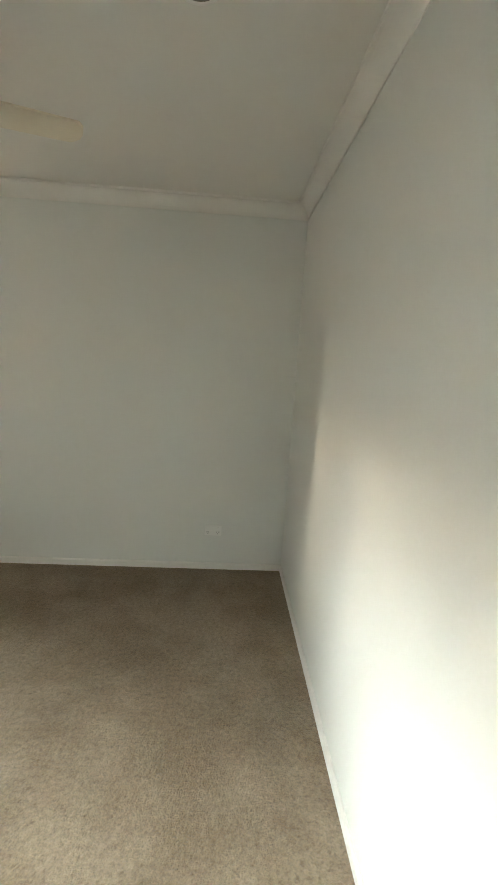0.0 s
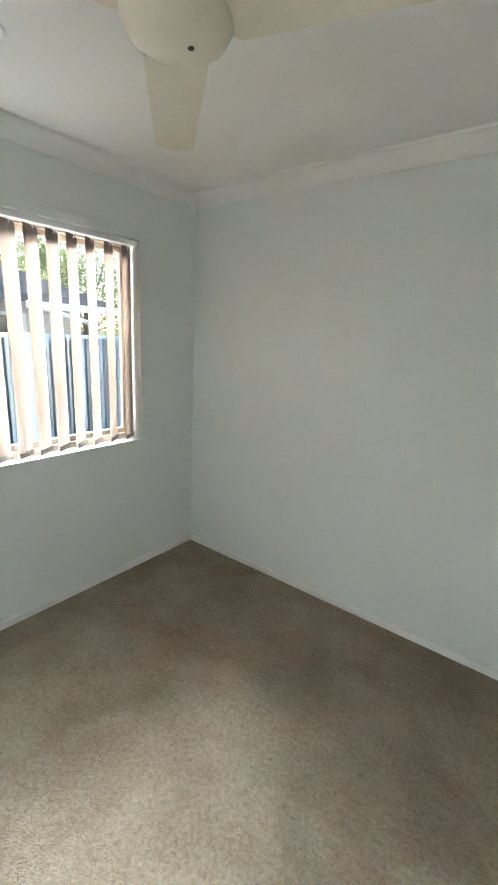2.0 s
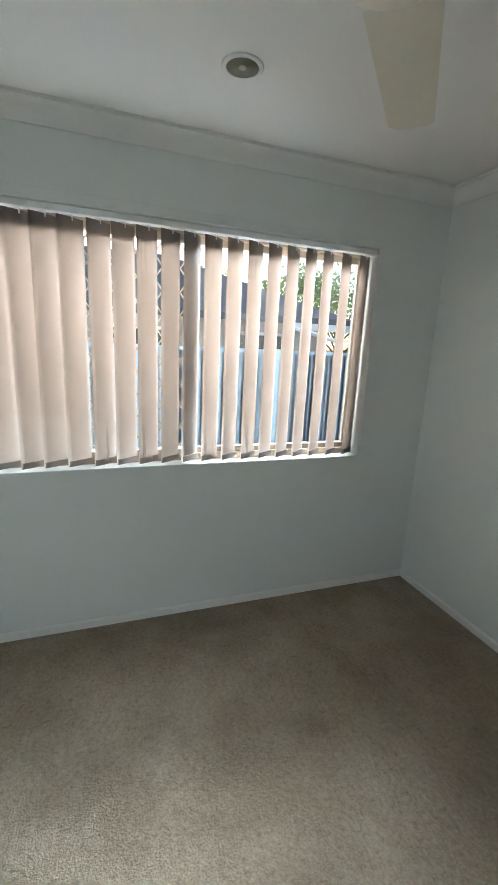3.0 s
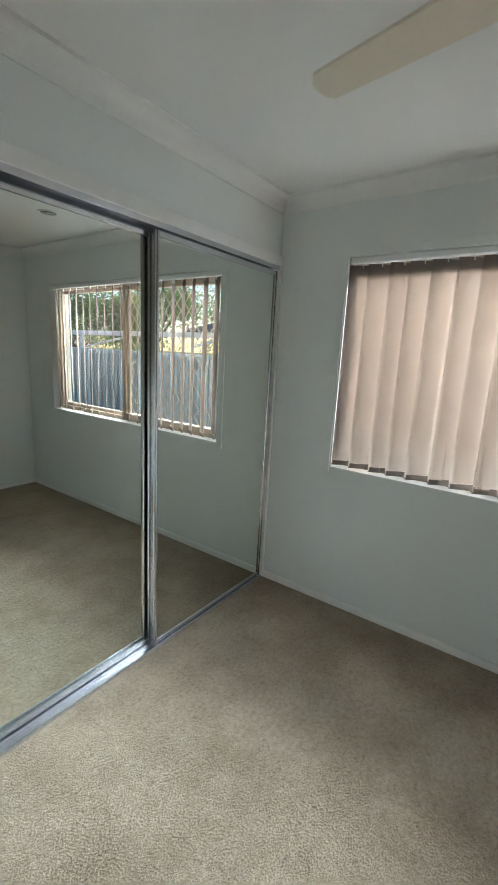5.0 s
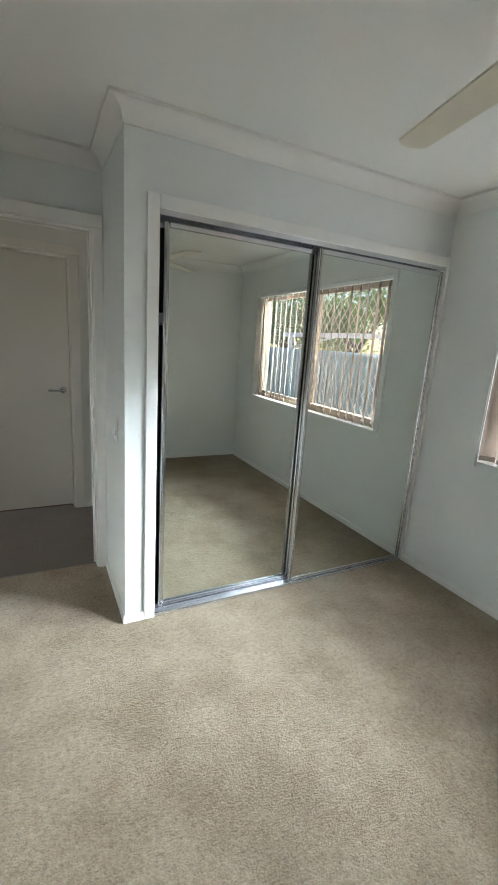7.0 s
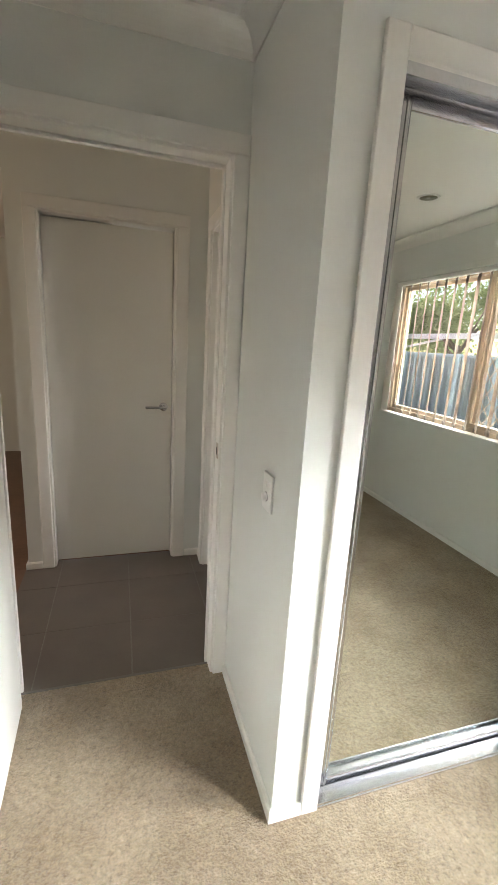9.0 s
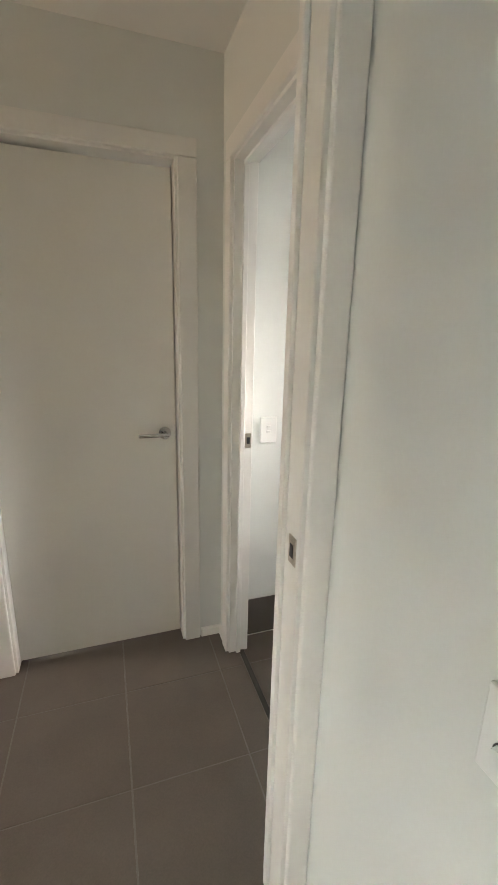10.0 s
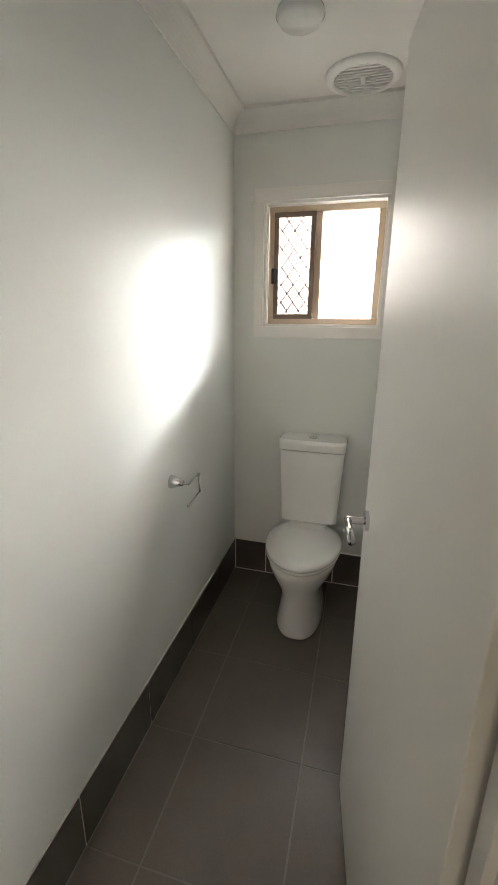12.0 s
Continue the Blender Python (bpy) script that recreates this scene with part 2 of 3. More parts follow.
def sweep(points, profile, closed=False):
    """Sweeps a profile of (distance off the wall, height) along wall corners; the room lies to the right of the way."""
    bm = bmesh.new()
    n, pts = len(points), [Vector(p) for p in points]
    rings = []
    for i, p in enumerate(pts):
        a = (p - pts[i - 1]).normalized() if closed or i else None
        b = (pts[(i + 1) % n] - p).normalized() if closed or i < n - 1 else None
        a, b = a or b, b or a
        na, nb = Vector((a.y, -a.x)), Vector((b.y, -b.x))
        off = (na + nb) / (1 + na.dot(nb))
        rings.append([bm.verts.new((p.x + off.x * d, p.y + off.y * d, z)) for d, z in profile])
    k = len(profile)
    for i in range(n if closed else n - 1):
        a, b = rings[i], rings[(i + 1) % n]
        for j in range(k):
            bm.faces.new((a[j], a[(j + 1) % k], b[(j + 1) % k], b[j]))
    if not closed:
        bm.faces.new(rings[0])
        bm.faces.new(rings[-1])
    return bm


def structure(name, bm, mat, label, category, smooth=False):
    return tagged(part(name, bm, mat, None, smooth=smooth), label, category, kind="structure")


# ---- the large structure ----
W, D, H = 2.88, 2.945, 2.40
WX0, WX1, WZ0, WZ1 = 0.430, 2.497, 0.870, 2.046      # bedroom window: along y, and height
TY0, TY1, TZ0, TZ1 = -1.483, -0.905, 1.452, 2.028    # toilet window
NB = -1.64                                           # toilet's south wall
# y -3.6 to -1.9: unseen opening, added to let sky behind the hall door
structure("wall_west", boxes((-0.2, 0, -1.9, TY0, 0, H), (-0.2, 0, -3.6, -1.9, 0, 0.9), (-0.2, 0, -3.6, -1.9, 2.2, H), (-0.2, 0, -4.72, -3.6, 0, H), (-0.2, 0, TY1, WX0, 0, H), (-0.2, 0, WX1, 3.07, 0, H),
          (-0.2, 0, TY0, TY1, 0, TZ0), (-0.2, 0, TY0, TY1, TZ1, H), (-0.2, 0, WX0, WX1, 0, WZ0), (-0.2, 0, WX0, WX1, WZ1, H)),
          WALL, "off-white painted plaster wall with the window openings and an added unseen light opening", "wall")
structure("wall_north", boxes((0, 3.0, D, 3.07, 0, H)), WALL, "off-white painted plaster bedroom wall", "wall")
structure("wall_east", boxes((W, 3.0, -0.75, D, 0, H)), WALL, "off-white painted plaster wall behind the door", "wall")
structure("wall_wardrobe", boxes((1.848, 2.0, -0.09, 0, 0, 2.03), (0, 2.0, -0.09, 0, 2.03, H), (1.91, 2.0, -0.63, -0.09, 0, H)),
          WALL, "off-white plaster wall framing the built-in wardrobe", "wall")
structure("wall_south", boxes((0, 2.047, -0.735, -0.63, 0, H), (2.852, W, -0.735, -0.63, 0, H), (2.047, 2.852, -0.735, -0.63, 2.05, H)),
          WALL, "off-white plaster wall with the bedroom doorway", "wall")
structure("wall_hall_west", boxes((1.845, 1.93, -0.80, -0.735, 0, H), (1.845, 1.93, -1.70, -1.56, 0, H), (1.845, 1.93, -1.56, -0.80, 2.035, H)),
          WALL, "off-white plaster wall with the toilet doorway", "wall")
structure("wall_hall_south", boxes((0, 1.845, -1.82, NB, 0, H), (1.845, 2.10, -1.82, -1.70, 0, H), (2.845, 2.985, -1.82, -1.70, 0, H), (2.10, 2.845, -1.82, -1.70, 2.06, H)),
          WALL, "off-white plaster wall with a closed flush door", "wall")
structure("wall_living", boxes((2.865, 2.985, -4.6, -1.82, 0, H), (3.0, 5.6, -0.75, -0.63, 0, H), (5.5, 5.62, -4.6, -1.65, 0, H), (5.5, 5.62, -0.85, -0.75, 0, H),
          (5.5, 5.62, -1.65, -0.85, 0, 0.9), (5.5, 5.62, -1.65, -0.85, 2.1, H), (0, 5.62, -4.72, -4.6, 0, H)),
          WALL, "off-white plaster walls of the space beyond the hall", "wall")
structure("ceiling", boxes((-0.2, 5.62, -4.72, 3.07, H, H + 0.12)), CEIL, "matt white plasterboard ceiling", "ceiling")
structure("eave", boxes((-0.65, -0.2, -4.72, 3.07, 2.34, 2.42)), WHITE_EXT, "white painted eave soffit over the windows", "eave")
structure("floor_carpet", boxes((0, W, -0.685, D, -0.05, 0.0)), CARPET, "beige cut-pile carpet with vacuum marks", "carpet")
structure("floor_living", boxes((2.985, 5.6, -4.6, -0.75, -0.05, -0.004), (0, 2.86, -4.6, -1.82, -0.05, -0.004)), TIMBER, "dark red-brown floor beyond the hall", "floor")

ROOM = [(0, 0), (0, D), (W, D), (W, -0.63), (2.0, -0.63), (2.0, 0)]
COVE = [(0.0, 2.316), (0.005, 2.316)] + [(0.005 + 0.060 * (1 - math.cos(a)), 2.320 + 0.068 * math.sin(a)) for a in [math.pi / 2 * i / 7 for i in range(8)]] + [(0.068, H + 0.001), (0.0, H + 0.001)]
structure("cornice", sweep(ROOM, COVE, True), CEIL, "white cove cornice round the bedroom ceiling", "cornice")
structure("cornice_toilet", sweep([(0, NB), (0, -0.735), (1.845, -0.735), (1.845, NB)], COVE, True), CEIL, "white cove cornice round the toilet ceiling", "cornice")
BASE = [(0.0, 0.0), (0.012, 0.0), (0.012, 0.036), (0.006, 0.044), (0.0, 0.044)]
structure("baseboard", sweep([(0.0, 0.0), (0, D), (W, D), (W, -0.62)], BASE), TRIM, "low white painted skirting board", "baseboard")
structure("baseboard_wardrobe", sweep([(2.0, -0.61), (2.0, 0.0), (1.905, 0.0)], BASE), TRIM, "low white skirting round the wardrobe end", "baseboard")
structure("baseboard_hall", sweep([(2.985, -1.82), (2.985, -1.70), (2.905, -1.70)], [(d, z + 0.0) for d, z in BASE]), TRIM, "low white skirting at the hall corner", "baseboard")
structure("baseboard_hall_corner", sweep([(2.03, -1.70), (1.93, -1.70), (1.93, -1.63)], BASE), TRIM, "low white skirting in the hall corner", "baseboard")


# ---- windows and blind ----
def window_frame_bars(x, y0, y1, z0, z1, w, d):
    return boxes((x, x + d, y0, y1, z0, z0 + w), (x, x + d, y0, y1, z1 - w, z1), (x, x + d, y0, y0 + w, z0 + w, z1 - w), (x, x + d, y1 - w, y1, z0 + w, z1 - w), bevel=0.003)


def grille(x, y0, y1, z0, z1, pitch, w=0.004):
    """A diamond security grille of thin crossing bars."""
    bm = bmesh.new()
    h, k = z1 - z0, 1.35
    for s in (1, -1):
        c = y0 - h / k - pitch
        while c < y1 + h / k + pitch:
            lo, hi = (c, c + h / k) if s > 0 else (c + h / k, c)
            p0, p1 = Vector((lo, z0)), Vector((hi, z1))
            t0, t1 = 0.0, 1.0
            dy = p1.x - p0.x
            ta, tb = sorted(((y0 - p0.x) / dy, (y1 - p0.x) / dy))
            t0, t1 = max(t0, ta), min(t1, tb)
            if t1 > t0 + 0.01:
                a, b = p0.lerp(p1, t0), p0.lerp(p1, t1)
                tube(bm, (x, a.x, a.y), (x, b.x, b.y), w, seg=4)
            c += pitch
    return bm


def bedroom_window():
    win = tagged(empty("window_1", (-0.1, (WX0 + WX1) / 2, WZ0)), "beige aluminium sliding window with a diamond security screen", "window", kind="structure")
    mid = 1.47
    part("window_frame", window_frame_bars(-0.15, WX0, WX1, WZ0 + 0.004, WZ1, 0.038, 0.07), FRAME, win)
    part("window_sash", window_frame_bars(-0.125, mid - 0.03, WX1 - 0.038, WZ0 + 0.042, WZ1 - 0.038, 0.032, 0.025), FRAME, win)
    part("window_sash", window_frame_bars(-0.098, WX0 + 0.038, mid + 0.03, WZ0 + 0.042, WZ1 - 0.038, 0.032, 0.022), FRAME, win)
    for y0, y1, x in ((mid, WX1 - 0.068, -0.113), (WX0 + 0.068, mid, -0.087)):
        p = part("pane", boxes((x - 0.002, x + 0.002, y0, y1, WZ0 + 0.072, WZ1 - 0.068)), GLASS, win)
        p.visible_shadow = False
    sc = part("security_screen", window_frame_bars(-0.147, WX0 + 0.038, mid + 0.035, WZ0 + 0.042, WZ1 - 0.038, 0.028, 0.016), FRAME, win)
    part("grille", grille(-0.14, WX0 + 0.06, mid + 0.01, WZ0 + 0.065, WZ1 - 0.062, 0.085), FRAME, sc)
    part("window_sill", boxes((-0.08, 0.004, WX0, WX1, WZ0, WZ0 + 0.008), bevel=0.002), TRIM, win, "white painted sill")
    part("architrave", boxes((0, 0.010, WX0 - 0.045, WX1 + 0.002, WZ1 + 0.002, WZ1 + 0.045), (0, 0.010, WX0 - 0.045, WX0 - 0.001, WZ0 - 0.03, WZ1 + 0.002), bevel=0.002), WALL, win, "thin architrave painted like the wall")
    part("reveal_lining", boxes((-0.08, 0.003, WX1 - 0.008, WX1, WZ0 + 0.008, WZ1), (-0.08, 0.003, WX0, WX0 + 0.008, WZ0 + 0.008, WZ1)), TRIM, win)


def vertical_blind():
    rnd = random.Random(4)
    bl = tagged(empty("vertical_blind", (-0.03, (WX0 + WX1) / 2, WZ1)), "cream fabric vertical blind with half-turned slats", "blind")
    part("head_rail", boxes((-0.052, -0.006, WX0 + 0.012, WX1 - 0.012, WZ1 - 0.032, WZ1 - 0.002), bevel=0.004), PLASTIC, bl, "white aluminium head rail")
    n, wide = 19, 0.127
    for i in range(n):
        y = 0.500 + i * (2.415 - 0.500) / (n - 1) + rnd.uniform(-0.006, 0.006)
        turn = radians(35 + rnd.uniform(-2, 2))
        if i in (8, 9):
            turn += radians(4)
        along, across = Vector((-math.sin(turn), math.cos(turn), 0)), Vector((math.cos(turn), math.sin(turn), 0))
        bm = bmesh.new()
        cols, top, bottom = 6, WZ1 - 0.042, WZ0 + 0.022
        sway = rnd.uniform(-0.004, 0.004)
        grid = []
        for c in range(cols + 1):
            u = c / cols - 0.5
            bow = 0.007 * (1 - 4 * u * u)
            col = []
            for r in range(5):
                v = r / 4
                p = Vector((-0.029, y, 0)) + along * (u * wide) + across * (bow + sway * v)
                p.z = top + (bottom - top) * v
                col.append(bm.verts.new(p))
            grid.append(col)
        for c in range(cols):
            for r in range(4):
                bm.faces.new((grid[c][r], grid[c + 1][r], grid[c + 1][r + 1], grid[c][r + 1]))
        bmesh.ops.solidify(bm, geom=bm.faces[:], thickness=0.0007)
        slat = part("slat", bm, FABRIC, bl, smooth=True)
        part("slat_hanger", boxes((-0.033, -0.025, y - 0.012, y + 0.012, WZ1 - 0.055, WZ1 - 0.030)), PLASTIC, slat)
        m = Matrix.Translation((-0.029, y, 0)) @ Matrix.Rotation(turn, 4, "Z")
        part("bottom_weight", boxes((0.004, 0.009, -0.058, 0.058, bottom + 0.002, bottom + 0.030), m=m), FABRIC, slat)


def toilet_window():
    win = tagged(empty("window_2", (-0.06, -1.215, TZ0)), "small beige sliding window with obscure glass and security screen", "window", kind="structure")
    part("architrave", boxes((0, 0.014, TY0 - 0.05, TY1 + 0.05, TZ1, TZ1 + 0.055), (0, 0.014, TY0 - 0.05, TY1 + 0.05, TZ0 - 0.055, TZ0),
                             (0, 0.014, TY0 - 0.05, TY0, TZ0, TZ1), (0, 0.014, TY1, TY1 + 0.05, TZ0, TZ1), bevel=0.003), TRIM, win, "white painted timber architrave")
    part("reveal_lining", boxes((-0.05, 0, TY0, TY0 + 0.012, TZ0, TZ1), (-0.05, 0, TY1 - 0.012, TY1, TZ0, TZ1), (-0.05, 0, TY0 + 0.012, TY1 - 0.012, TZ0, TZ0 + 0.012), (-0.05, 0, TY0 + 0.012, TY1 - 0.012, TZ1 - 0.012, TZ1)), TRIM, win)
    y0, y1, z0, z1 = TY0 + 0.012, TY1 - 0.012, TZ0 + 0.012, TZ1 - 0.012
    part("window_frame", window_frame_bars(-0.12, y0, y1, z0, z1, 0.030, 0.07), FRAME, win)
    mid = -1.225
    part("mullion", boxes((-0.105, -0.052, mid - 0.014, mid + 0.018, z0 + 0.03, z1 - 0.03), bevel=0.003), FRAME, win)
    sc = part("security_screen", window_frame_bars(-0.060, y0 + 0.028, mid - 0.014, z0 + 0.026, z1 - 0.026, 0.024, 0.016), BRONZE, win, "brown screen frame")
    part("grille", grille(-0.054, y0 + 0.05, mid - 0.036, z0 + 0.048, z1 - 0.048, 0.062, 0.0035), BRONZE, sc)
    part("fly_mesh", boxes((-0.0600, -0.0592, y0 + 0.05, mid - 0.036, z0 + 0.048, z1 - 0.048)), mesh_material(), sc, "fine grey fly mesh")
    p = part("pane", boxes((-0.092, -0.088, y0 + 0.03, mid, z0 + 0.03, z1 - 0.03)), FROST, win)
    p.visible_shadow = False
    p = part("pane", boxes((-0.084, -0.080, mid, y1 - 0.03, z0 + 0.03, z1 - 0.03)), FROST, win)
    p.visible_shadow = False
    latch = part("latch", boxes((-0.045, -0.033, y0 + 0.018, y0 + 0.034, 1.66, 1.735), bevel=0.004), BLACK, win, "black window latch")
    bm = bmesh.new()
    for a, b in (((-0.033, y0 + 0.03, 1.73), (-0.02, y0 + 0.048, 1.725)), ((-0.02, y0 + 0.048, 1.725), (-0.02, y0 + 0.048, 1.67)), ((-0.02, y0 + 0.048, 1.67), (-0.033, y0 + 0.03, 1.665))):
        tube(bm, a, b, 0.004, seg=8)
    part("pull", bm, BLACK, latch)
    hook = tagged(empty("blind_bracket", (0.01, -1.535, 2.03)), "small white blind bracket fixed beside the window", "bracket")
    part("plate", boxes((0, 0.006, -1.545, -1.527, 2.01, 2.05), (0.006, 0.03, -1.545, -1.541, 2.02, 2.045), bevel=0.001), PLASTIC, hook)


bedroom_window()
vertical_blind()
toilet_window()


# ---- wardrobe with sliding mirror doors ----
def wardrobe():
    wr = tagged(empty("wardrobe", (0.95, -0.3, 0)), "built-in wardrobe with two sliding mirror doors in chrome frames", "wardrobe")
    # interior boards: the shade inside is put into their colour
    part("interior", boxes((0.002, 1.908, -0.628, -0.61, 0.0, 2.2), (1.89, 1.908, -0.61, -0.092, 0, 2.2), (0.002, 0.02, -0.61, -0.092, 0, 2.2), (0.002, 1.908, -0.61, -0.092, 2.18, 2.2), (0.02, 1.89, -0.61, -0.10, 0.0, 0.01)), NEAR_BLACK, wr, "wardrobe interior coloured near-black for its shade")
    part("shelf", boxes((1.60, 1.888, -0.60, -0.115, 1.555, 1.600), bevel=0.002), TRIM, wr, "pale shelf end in the open gap")
    part("architrave", boxes((1.848, 1.904, 0.0, 0.014, 0.0, 2.087), (0.0, 1.848, 0.0, 0.014, 2.03, 2.087), bevel=0.003), TRIM, wr, "white painted architrave")
    part("jamb_strip", boxes((0.0, 0.022, -0.09, 0.012, 0.0, 2.03), bevel=0.002), TRIM, wr)
    part("top_track", boxes((0.022, 1.848, -0.075, -0.068, 1.97, 2.022), (0.022, 1.848, -0.037, -0.033, 2.006, 2.022), (0.022, 1.848, -0.002, 0.004, 2.006, 2.030), (0.022, 1.848, -0.075, -0.002, 2.022, 2.028)), ALU, wr, "aluminium top track")
    part("bottom_track", boxes((0.022, 1.848, -0.080, 0.010, 0.001, 0.008), (0.022, 1.848, -0.040, -0.034, 0.008, 0.020), (0.022, 1.848, 0.002, 0.008, 0.008, 0.018), (0.022, 1.848, -0.078, -0.073, 0.008, 0.020), bevel=0.001), ALU, wr, "aluminium bottom track")
    for x0, x1, y in ((0.026, 0.985, -0.012), (0.955, 1.812, -0.052)):
        door = part("door", boxes((x0 + 0.004, x1 - 0.004, y - 0.012, y - 0.004, 0.022, 2.0)), NEAR_BLACK, wr)
        part("mirror", boxes((x0 + 0.02, x1 - 0.02, y - 0.004, y + 0.001, 0.035, 1.985)), MIRROR, door, "clear silvered mirror")
        for a, b in ((x0, x0 + 0.026), (x1 - 0.026, x1)):
            bm = boxes((a, b, y - 0.014, y + 0.010, 0.016, 2.0), bevel=0.006)
            box(bm, a + 0.010, b - 0.010, y + 0.010, y + 0.014, 0.018, 1.998, bevel=0.0015)
            part("stile", bm, CHROME, door, "polished chrome stile")
        part("bottom_rail", boxes((x0 + 0.026, x1 - 0.026, y - 0.014, y + 0.006, 0.016, 0.042), bevel=0.003), ALU, door)
        part("top_rail", boxes((x0 + 0.026, x1 - 0.026, y - 0.014, y + 0.006, 1.972, 2.0), bevel=0.003), ALU, door)


wardrobe()


# ---- doors ----
def door_trim(name, m, width, height, depth, label, sides=(1, 1)):
    """A lining with stops and architraves; m puts its left foot at the origin, its width along x and the wall's depth along -y."""
    fr = tagged(empty(name, m.translation), label, "door frame", kind="structure")
    t = 0.018
    part("jamb", boxes((-0.002, t, -depth - 0.002, 0.002, 0, height), bevel=0.002, m=m), TRIM, fr)
    part("jamb", boxes((width - t, width + 0.002, -depth - 0.002, 0.002, 0, height), bevel=0.002, m=m), TRIM, fr)
    part("head", boxes((t, width - t, -depth - 0.002, 0.002, height - t, height + 0.002), bevel=0.002, m=m), TRIM, fr)
    for i, (y0, y1) in enumerate(((0.0, 0.016), (-depth - 0.016, -depth))):
        if sides[i]:
            e0, e1 = sides[i] if isinstance(sides[i], tuple) else (0.062, 0.062)
            part("architrave", boxes((-e0 + 0.006, 0.008, y0, y1, 0, height - 0.008), (width - 0.008, width + e1 - 0.006, y0, y1, 0, height - 0.008),
                                     (-e0 + 0.006, width + e1 - 0.006, y0, y1, height - 0.008, height + 0.056), bevel=0.004, m=m), TRIM, fr, "white painted architrave")
    return fr


def stops(fr, m, width, height, y0, y1):
    t = 0.018
    part("door_stop", boxes((t, t + 0.011, y0, y1, 0, height - t), (width - t - 0.011, width - t, y0, y1, 0, height - t), (t + 0.011, width - t - 0.011, y0, y1, height - t - 0.011, height - t), bevel=0.002, m=m), TRIM, fr)


def strike(fr, bm, hole):
    s = part("strike_plate", bm, BRASS, fr, "worn steel strike plate")
    part("latch_hole", hole, BLACK, s)


# bedroom door, standing open against the east wall
fr = door_trim("door_1", pose(2.047, -0.63, 0), 0.805, 2.05, 0.105, "white painted doorway between bedroom and hall", sides=((0.0528, 0.030), (0.05, 0.06)))
stops(fr, pose(2.047, -0.63, 0), 0.805, 2.05, -0.080, -0.060)
bm = boxes((2.064, 2.0672, -0.672, -0.640, 0.985, 1.045), bevel=0.001)
strike(fr, bm, boxes((2.0665, 2.0682, -0.664, -0.650, 1.000, 1.028)))


def knob_door():
    d = tagged(empty("bedroom_door", (2.79, -0.62, 0)), "white painted flush door with round steel knob, standing open", "door")
    m = Matrix.Translation((2.828, -0.607, 0)) @ Matrix.Rotation(radians(92.3), 4, "Z")
    part("leaf", boxes((0.0, 0.785, -0.018, 0.018, 0.012, 2.03), bevel=0.002, m=m), DOOR, d)
    for s in (1, -1):
        bm = lathe(bmesh.new(), [(0.030, 0.0), (0.030, 0.004), (0.024, 0.008), (0.011, 0.012), (0.010, 0.030), (0.016, 0.036), (0.025, 0.045), (0.027, 0.055), (0.023, 0.066), (0.012, 0.071), (0.0, 0.072)],
                   m @ Matrix.Translation((0.722, 0.018 * s, 1.0)) @ Matrix.Rotation(radians(-90 * s), 4, "X"))
        part("knob", bm, CHROME, d, "brushed steel round knob", smooth=True)
    for z in (0.25, 1.75):
        part("hinge", tube(bmesh.new(), (2.838, -0.616, z), (2.838, -0.616, z + 0.09), 0.006, seg=10), BRASS, d)


knob_door()

# closed flush door across the hall
HM = pose(2.10, -1.70, 0)
fr = door_trim("door_2", HM, 0.745, 2.06, 0.12, "white painted frame of the closed hall door", sides=((0.07, 0.062), 0))
part("door_stop", boxes((0.018, 0.029, -0.105, -0.085, 0, 2.042), (0.716, 0.727, -0.105, -0.085, 0, 2.042), (0.36, 0.716, -0.105, -0.085, 2.031, 2.042), m=HM), TRIM, fr)


def lever_door():
    d = tagged(empty("hall_door", (2.47, -1.765, 0)), "closed white flush door with a chrome lever handle", "door")
    m = Matrix.Translation((2.835 - 0.010, -1.764, 0)) @ Matrix.Rotation(radians(180.35), 4, "Z")
    part("leaf", boxes((0.0, 0.702, -0.018, 0.018, 0.020, 2.0300), bevel=0.002, m=m), DOOR, d)
    lev = part("lever_handle", lathe(bmesh.new(), [(0.026, 0), (0.026, 0.008), (0.010, 0.010), (0.010, 0.05), (0, 0.05)], Matrix.Translation((2.172, -1.745, 1.016)) @ Matrix.Rotation(radians(-90), 4, "X")), CHROME, d, "chrome lever on round rose", smooth=False)
    part("grip", boxes((2.158, 2.285, -1.702, -1.690, 1.008, 1.024), bevel=0.004), CHROME, lev)


lever_door()

# toilet door, opened inward
TM = Matrix.Translation((1.93, -0.795, 0)) @ Matrix.Rotation(radians(-90), 4, "Z")
fr = door_trim("door_3", TM, 0.768, 2.035, 0.085, "white painted doorway between hall and toilet", sides=((0.03, 0.06), 0))
stops(fr, TM, 0.768, 2.035, -0.050, -0.030)
bm = boxes((1.848, 1.876, -1.5462, -1.5425, 0.982, 1.042), bevel=0.001)
strike(fr, bm, boxes((1.855, 1.868, -1.5430, -1.5418, 0.998, 1.026)))


